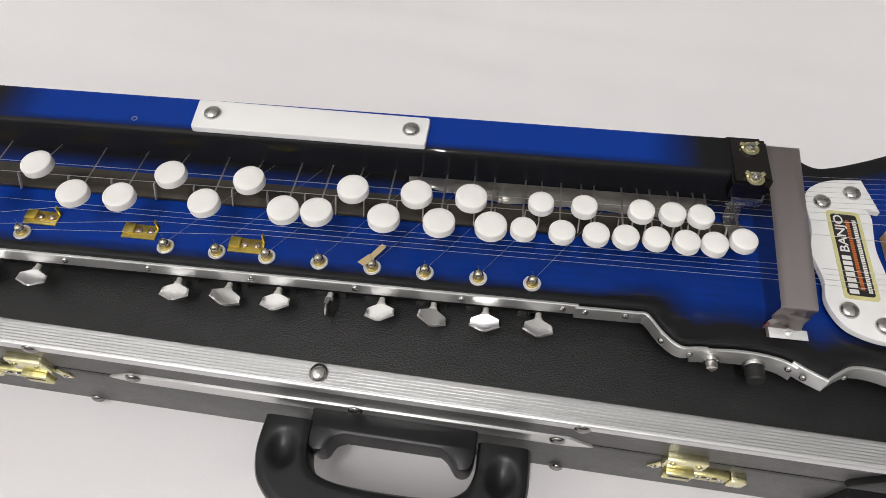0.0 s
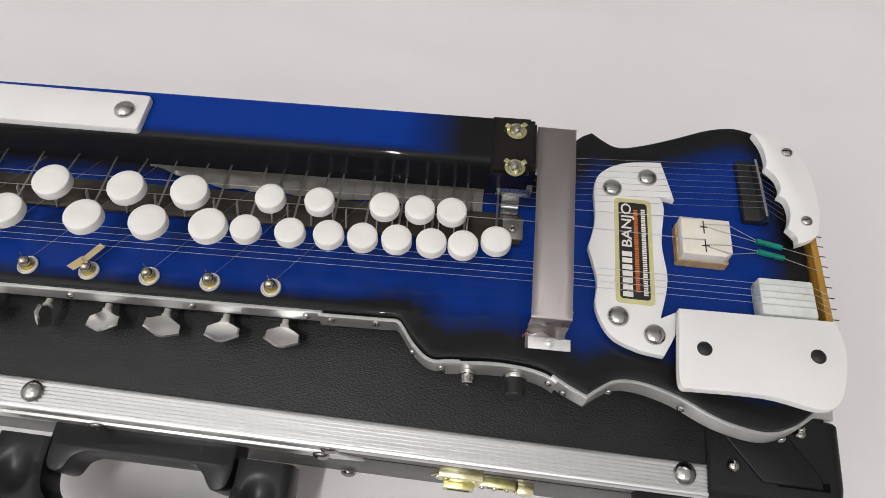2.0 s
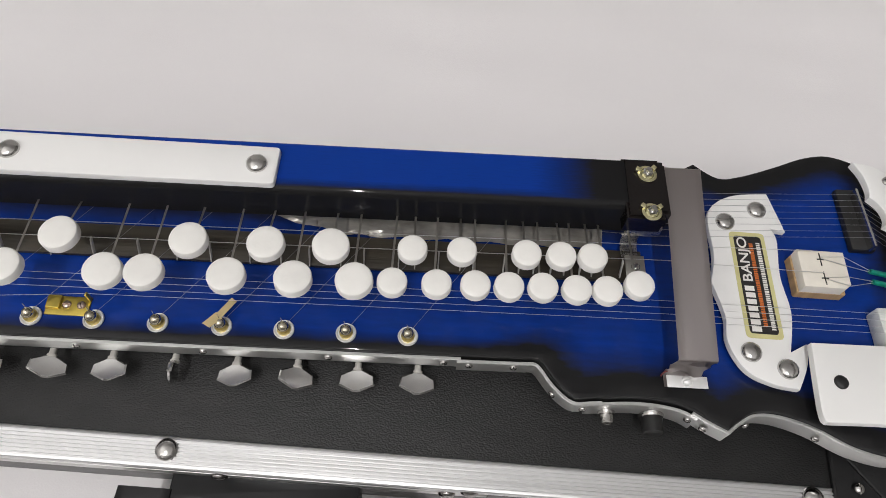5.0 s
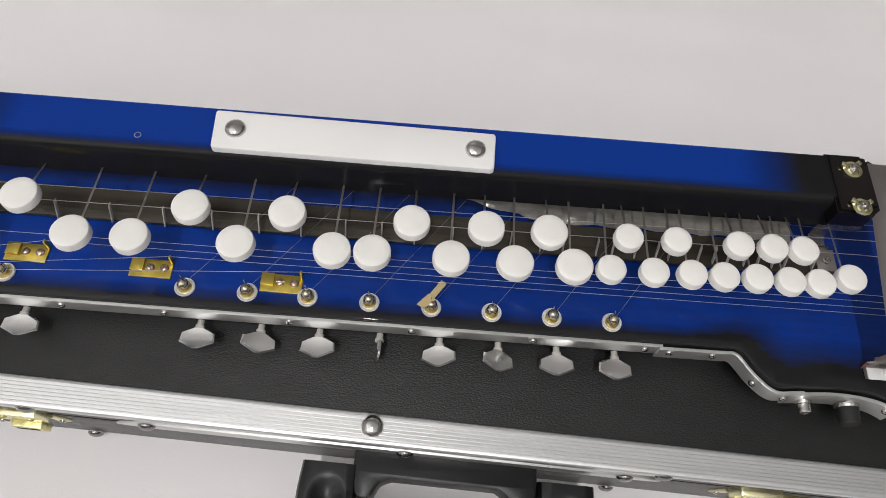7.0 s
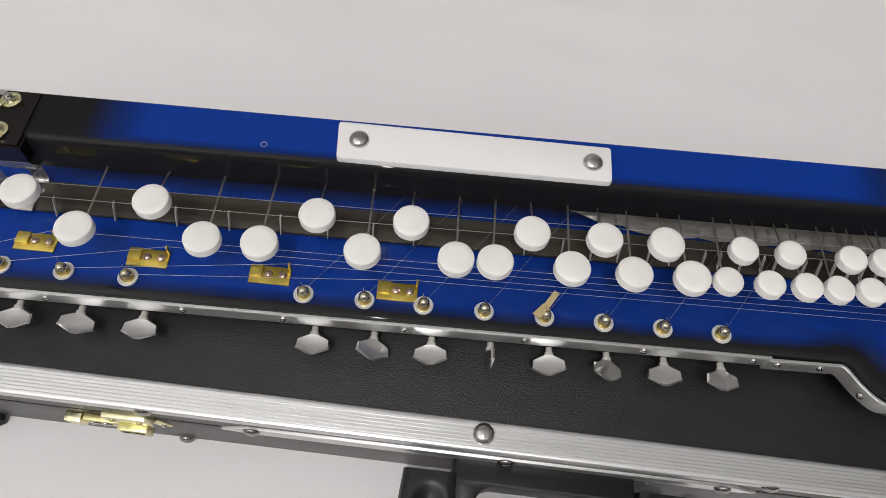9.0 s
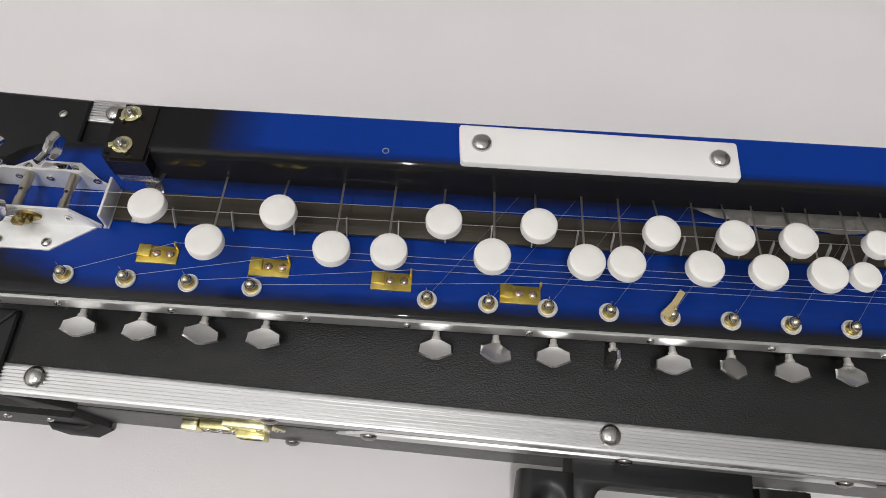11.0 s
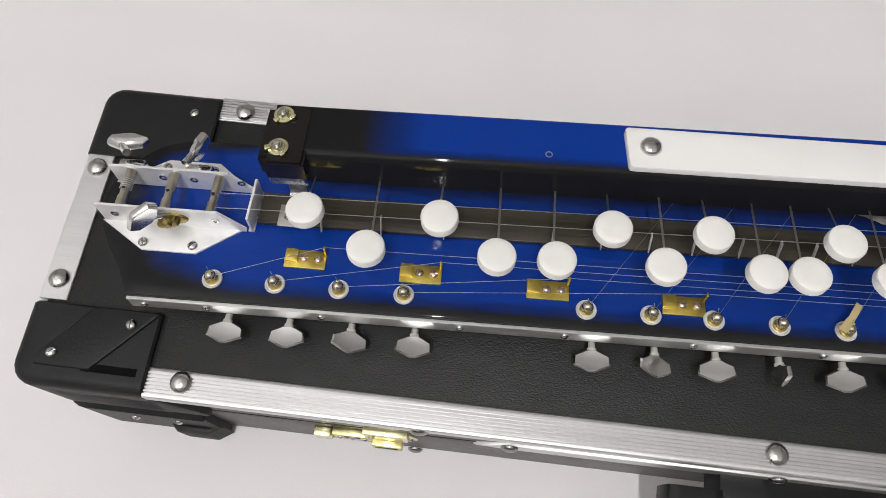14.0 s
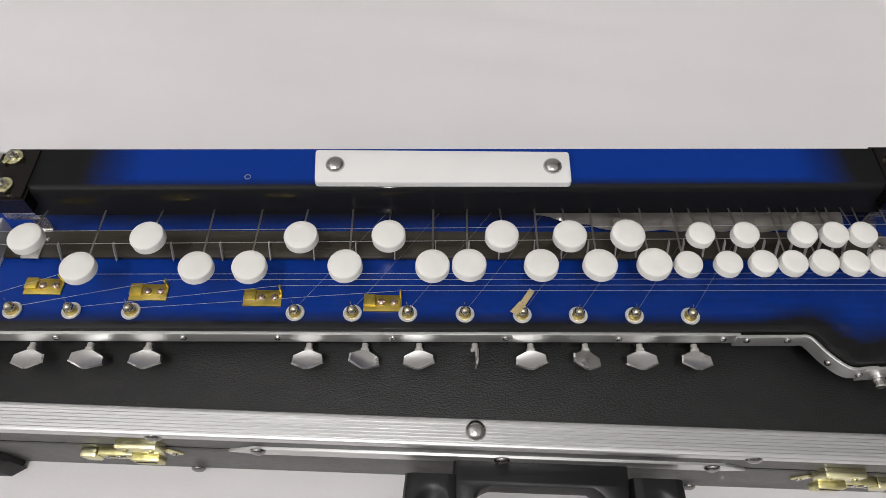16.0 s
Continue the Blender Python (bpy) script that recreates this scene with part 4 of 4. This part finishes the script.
for x in (-0.387, -0.3545):
    zpart("gear_housing", box(x - 0.0065, x + 0.0065, 0.0494, 0.0545, DECK + 0.004, DECK + 0.0135, 0.0014), CHROME, "bright gear housing")
zpart("nut_plate", join(box(NUT_X - 0.0007, NUT_X + 0.0007, 0.0268, 0.0490, DECK, 0.1494, 0.0004), box(NUT_X - 0.0018, NUT_X + 0.001, 0.0268, 0.0490, DECK + 0.0002, DECK + 0.0012)), BRACKET, "upright pale metal nut plate")

# ---- strap over the strings ----
bm = bmesh.new()
line = [(0.0812, DECK + 0.0006), (0.0782, 0.1735), (0.0767, 0.1752), (-0.0108, 0.1588), (-0.0116, 0.1582), (-0.0119, 0.1570), (-0.0113, 0.1550), (-0.0106, 0.1535), (-0.0108, 0.1510), (-0.0103, 0.1485), (-0.0106, 0.1460), (-0.0102, 0.1425), (-0.0102, DECK + 0.0014), (-0.0112, DECK + 0.0009), (-0.0166, DECK + 0.0008)]
rows = []
for y, z in line:
    w = 0.0086
    dent = 0.0026 if z < 0.1545 and y > -0.0111 and y < 0 else 0.0
    rows.append([bm.verts.new((0.1512 + s * w + 0.0012 * (0.03 - y) / 0.05 * 0.5, y + dent * noise.noise(Vector((s * 2.1, z * 300, 4))), z + dent * noise.noise(Vector((s * 3.3, z * 260, 9))))) for s in (-1, -0.6, -0.2, 0.2, 0.6, 1)])
for a, b in zip(rows, rows[1:]):
    for k in range(5):
        bm.faces.new((a[k], a[k + 1], b[k + 1], b[k]))
bmesh.ops.solidify(bm, geom=bm.faces[:], thickness=-0.0009)
strap = zpart("string_cover", bm, STRAP_STEEL, "wide brushed steel strap bent over the strings")
zpart("screw", screw_bm(0.0024, 0.0014, pose(0.1535, -0.0136, DECK + 0.0015), 0.2), BRACKET, "", strap)
RED = material("red_wire_insulation", (0.16, 0.03, 0.03), 0.4, 0, 0.1, 200)
zpart("wire_end", tube(smooth_line([(0.1460, -0.0090, DECK + 0.0030), (0.1428, -0.0108, DECK + 0.0026), (0.1420, -0.0118, DECK + 0.0012)], 4), 0.0004, 6), RED, "short stub of red wire")
# Paler sheet added over the strap's foot; its bright reflection is in the colour.
zpart("foot_plate", box(0.1444, 0.1630, -0.0168, -0.0112, DECK + 0.0009, DECK + 0.0015, 0.0002), BRACKET, "", strap)
zpart("side_screw", dome(0.0022, 0.0018, pose(0.1605, -0.004, 0.150, 0, 90)), STEEL, "", strap)

# ---- right end of the body ----
guard = smooth_line([(0.2075, 0.0882), (0.2126, 0.0656), (0.2052, 0.0670), (0.2072, 0.0602), (0.2048, 0.040), (0.2062, 0.0206), (0.2018, 0.0010), (0.2100, 0.0054), (0.2083, -0.0047), (0.2021, -0.0168),
                     (0.1904, -0.0148), (0.1792, -0.0089), (0.1732, 0.0040), (0.1741, 0.0177), (0.1703, 0.0349), (0.1739, 0.0503), (0.1738, 0.0696), (0.1780, 0.0793), (0.1897, 0.0860)], 5, True, (0, 1, 2, 6, 7, 9, 14))
scratch = zpart("pickguard", prism([(p.x, p.y) for p in guard], DECK + 0.0030, DECK + 0.0065, 0.0008), WHITE, "white wavy acrylic pickguard with four domed screws")
for x, y in ((0.1825, 0.0694), (0.2000, 0.0775), (0.1830, -0.0002), (0.1984, -0.0075)):
    zpart("domed_screw", dome(0.0048, 0.0024, pose(x, y, DECK + 0.0065), 22, 0.0006), STEEL, "", scratch)
    zpart("spacer", lathe([(0.003, 0), (0.003, 0.0031), (0, 0.0031)], 14, pose(x, y, DECK)), BLACK, "", scratch)

grip = smooth_line([(0.2523, 0.1055), (0.2630, 0.1036), (0.2700, 0.0976), (0.2749, 0.0901), (0.2773, 0.0767), (0.2778, 0.0637), (0.2764, 0.0542), (0.2735, 0.0460), (0.2640, 0.0408),
                    (0.2642, 0.0452), (0.2608, 0.0494), (0.2627, 0.0540), (0.2635, 0.0597), (0.2623, 0.0655), (0.2593, 0.0676), (0.2612, 0.0724), (0.2599, 0.0789), (0.2555, 0.0840), (0.2567, 0.0889), (0.2557, 0.0976)], 5, True, (0, 8, 10, 14, 17))
gp = zpart("string_cover_grip", prism([(p.x, p.y) for p in grip], DECK + 0.0108, DECK + 0.0150, 0.001), WHITE, "white scalloped acrylic tail cover")
for x, y in ((0.2675, 0.0943), (0.2702, 0.0539)):
    zpart("screw", screw_bm(0.0027, 0.0012, pose(x, y, DECK + 0.0150), x * 70), STEEL, "", gp)
    zpart("spacer", lathe([(0.0035, 0), (0.0035, 0.011), (0, 0.011)], 14, pose(x, y, DECK)), BLACK, "", gp)

panel = smooth_line([(0.2077, 0.0031), (0.2745, 0.0035), (0.2765, -0.0110), (0.2715, -0.0300), (0.2625, -0.0368), (0.2398, -0.0331), (0.2068, -0.0332), (0.2052, -0.0274)], 6, True, (0, 1, 6))
pn = zpart("control_panel", prism([(p.x, p.y) for p in panel], DECK + 0.0098, DECK + 0.0138, 0.0008), WHITE, "thick white acrylic control plate with black screws")
for x, y in ((0.2168, -0.0150), (0.2641, -0.0138)):
    zpart("black_screw", dome(0.0032, 0.0012, pose(x, y, DECK + 0.0138), 18, 0.0003), BLACK, "", pn)
    zpart("spacer", lathe([(0.004, 0), (0.004, 0.010), (0, 0.010)], 14, pose(x, y, DECK)), BLACK, "", pn)

pk = zpart("pickup", box(0.2465, 0.2590, 0.0590, 0.0960, DECK, DECK + 0.0045, 0.0012), BLACK, "black pickup with a steel saddle bar")
bar = box(-0.0007, 0.0007, -0.0172, 0.0172, 0.0, 0.0062, 0.0004)
bmesh.ops.transform(bar, matrix=pose(0.2545, 0.0755, DECK + 0.004, 0, 0, 2), verts=bar.verts)
zpart("saddle_bar", bar, STEEL, "", pk)
m = pose(0.2236, 0.0422, DECK, 0, 0, -1)
bm = box(-0.0118, 0.0118, -0.0102, 0.0102, 0.0002, 0.0065)
bevelled(bm, 0.0006, 1)
bmesh.ops.transform(bm, matrix=m, verts=bm.verts)
blk = zpart("bridge_block", bm, PALE_WOOD, "wooden bridge block with white top")
bm = prism([(-0.0112, -0.0102), (0.0085, -0.0102), (0.0118, -0.0076), (0.0118, 0.0102), (-0.0112, 0.0102)], 0.0065, 0.0125, 0.001)
bmesh.ops.transform(bm, matrix=m, verts=bm.verts)
zpart("white_top", bm, IVORY, "white bridge top", blk)
for y in (0.0472, 0.0370):
    zpart("string_slot", box(0.2226, 0.2231, y - 0.0035, y + 0.0035, DECK + 0.0120, DECK + 0.0127), BLACK, "", blk)
    zpart("string_slot", box(0.2212, 0.2246, y - 0.0003, y + 0.0003, DECK + 0.0120, DECK + 0.0127), BLACK, "", blk)
MILKY = material("milky_acrylic", (0.70, 0.72, 0.69), 0.28, 0, 0.05, 60)
zpart("bridge_block", box(0.2458, 0.2703, 0.0062, 0.0247, DECK + 0.0002, DECK + 0.0100, 0.0012), MILKY, "milky translucent acrylic bridge block")
zpart("end_rail", box(0.2758, 0.2792, 0.0065, 0.0540, DECK - 0.004, DECK + 0.0050, 0.0008), OAK, "narrow ochre wooden end strip")
for k in range(9):
    y = 0.010 + k * 0.0055
    zpart("string_pin", tube([(0.2770, y, DECK + 0.003), (0.2828, y, DECK + 0.0028)], 0.00026, 6), BLACK, "black string end pin")

# silk-wound tails of the two middle strings
GREEN = material("green_silk", (0.0, 0.20, 0.14), 0.5, 0, 0.3, 300)
for y0, y1, yend in ((0.0475, 0.0435, 0.0405), (0.0365, 0.0378, 0.0335)):
    for s in (1, -1):
        string([(0.2226, y0 + s * 0.0004, DECK + 0.0137), (0.2340, y0 + s * 0.0024 - 0.001, DECK + 0.0134), (0.2480, y1 + s * 0.0004, DECK + 0.0100)], 0.00018)
    zpart("silk_winding", tube([(0.2475, y1, DECK + 0.0102), (0.2530, y1 - 0.0004, DECK + 0.0092), (0.2600, y1 - 0.0011, DECK + 0.0082)], 0.0013, 8), GREEN, "green silk wound string end")
    string([(0.2600, y1 - 0.0011, DECK + 0.0082), (0.2765, yend, DECK + 0.0053), (0.2800, yend - 0.001, DECK + 0.0035)], 0.00018)

# ---- paper label ----
LABEL_Z = DECK + 0.0066
YELLOW = material("pale_yellow_paper", (0.62, 0.58, 0.28), 0.5, 0, 0.06, 200)
PRINT_BLACK = material("black_print", (0.02, 0.018, 0.018), 0.45, 0, 0.2, 100)
INK_WHITE = material("white_print", (0.80, 0.78, 0.74), 0.5, 0, 0.03, 100)
INK_ORANGE = material("orange_print", (0.62, 0.16, 0.03), 0.5, 0, 0.05, 100)
LM = pose(0.1915, 0.0352, LABEL_Z, 0, 0, 90 - 1.0)


def lpart(name, bm, mat, parent, label=""):
    bmesh.ops.transform(bm, matrix=LM, verts=bm.verts)
    return zpart(name, bm, mat, label, parent)


def rounded(w, h, r):
    return [(sx * (w - r) + r * math.cos(a), sy * (h - r) + r * math.sin(a)) for sx, sy, a0 in ((1, 1, 0), (-1, 1, 90), (-1, -1, 180), (1, -1, 270)) for a in [radians(a0 + k * 30) for k in range(4)]]


sticker = lpart("paper_label", prism(rounded(0.0285, 0.0088, 0.002), 0, 0.00015), YELLOW, scratch, "black paper label with a pale yellow border")
lpart("black_field", prism(rounded(0.0262, 0.0068, 0.0015), 0.0001, 0.00025), PRINT_BLACK, sticker)


def lettering(text, size, x, y, mat, stretch=1.0):
    cu = bpy.data.curves.new("lettering", "FONT")
    cu.body, cu.size, cu.extrude = text, size, 0.00003
    cu.offset = 0.00009
    ob = bpy.data.objects.new("lettering", cu)
    me = ob.to_mesh().copy()
    bpy.data.objects.remove(ob)
    bm = bmesh.new()
    bm.from_mesh(me)
    bmesh.ops.transform(bm, matrix=LM @ Matrix.Translation((x, y, 0.00032)) @ Matrix.Diagonal((stretch, 1, 1, 1)), verts=bm.verts)
    zpart("lettering", bm, mat, "", sticker, smooth=False)


def bars(widths, x, y, h, mat, gap=0.0007):
    for w in widths:
        lpart("print_bar", box(x, x + w, y, y + h, 0.00025, 0.00034), mat, sticker)
        x += w + gap


bars((0.0026,) * 7, -0.0252, 0.0010, 0.0046, INK_WHITE, 0.0009)
lettering("BANJO", 0.0066, 0.0005, 0.0010, INK_WHITE, 1.24)
ink = random.Random(9)
bars([ink.uniform(0.0006, 0.0011) for k in range(38)], -0.0225, -0.0022, 0.0019, INK_ORANGE, 0.00036)
bars([ink.uniform(0.0006, 0.0011) for k in range(40)], -0.0240, -0.0058, 0.0020, INK_WHITE, 0.00036)

# creased glossy strip lying along the deck behind the levers
def strip():
    bm = bmesh.new()
    nx, ny = 90, 8
    g = []
    for j in range(ny + 1):
        row = []
        for i in range(nx + 1):
            x = -0.046 + 0.166 * i / nx
            near = 0.0605 - 0.0092 * min(1.0, i / 22) + 0.0006 * math.sin(i * 0.55)
            far = 0.0640 + 0.0165 * x
            y = near + (far - near) * j / ny
            z = DECK + 0.0016 + 0.0022 * j / ny + 0.0012 * (1 + noise.noise(Vector((x * 70, y * 120, 1.3)))) + 0.0007 * noise.noise(Vector((x * 260, y * 380, 5)))
            row.append(bm.verts.new((x, y, z)))
        g.append(row)
    for j in range(ny):
        for i in range(nx):
            bm.faces.new((g[j][i], g[j][i + 1], g[j + 1][i + 1], g[j + 1][i]))
    bmesh.ops.solidify(bm, geom=bm.faces[:], thickness=0.0002)
    return bm


FOIL = material("creased_glossy_strip", (0.62, 0.59, 0.53), 0.24, 0.3, 0.25, 140, bump=0.35, bump_scale=220, stretch=(0.5, 1.6, 1))
zpart("packing_strip", strip(), FOIL, "creased glossy grey packing strip under the levers")
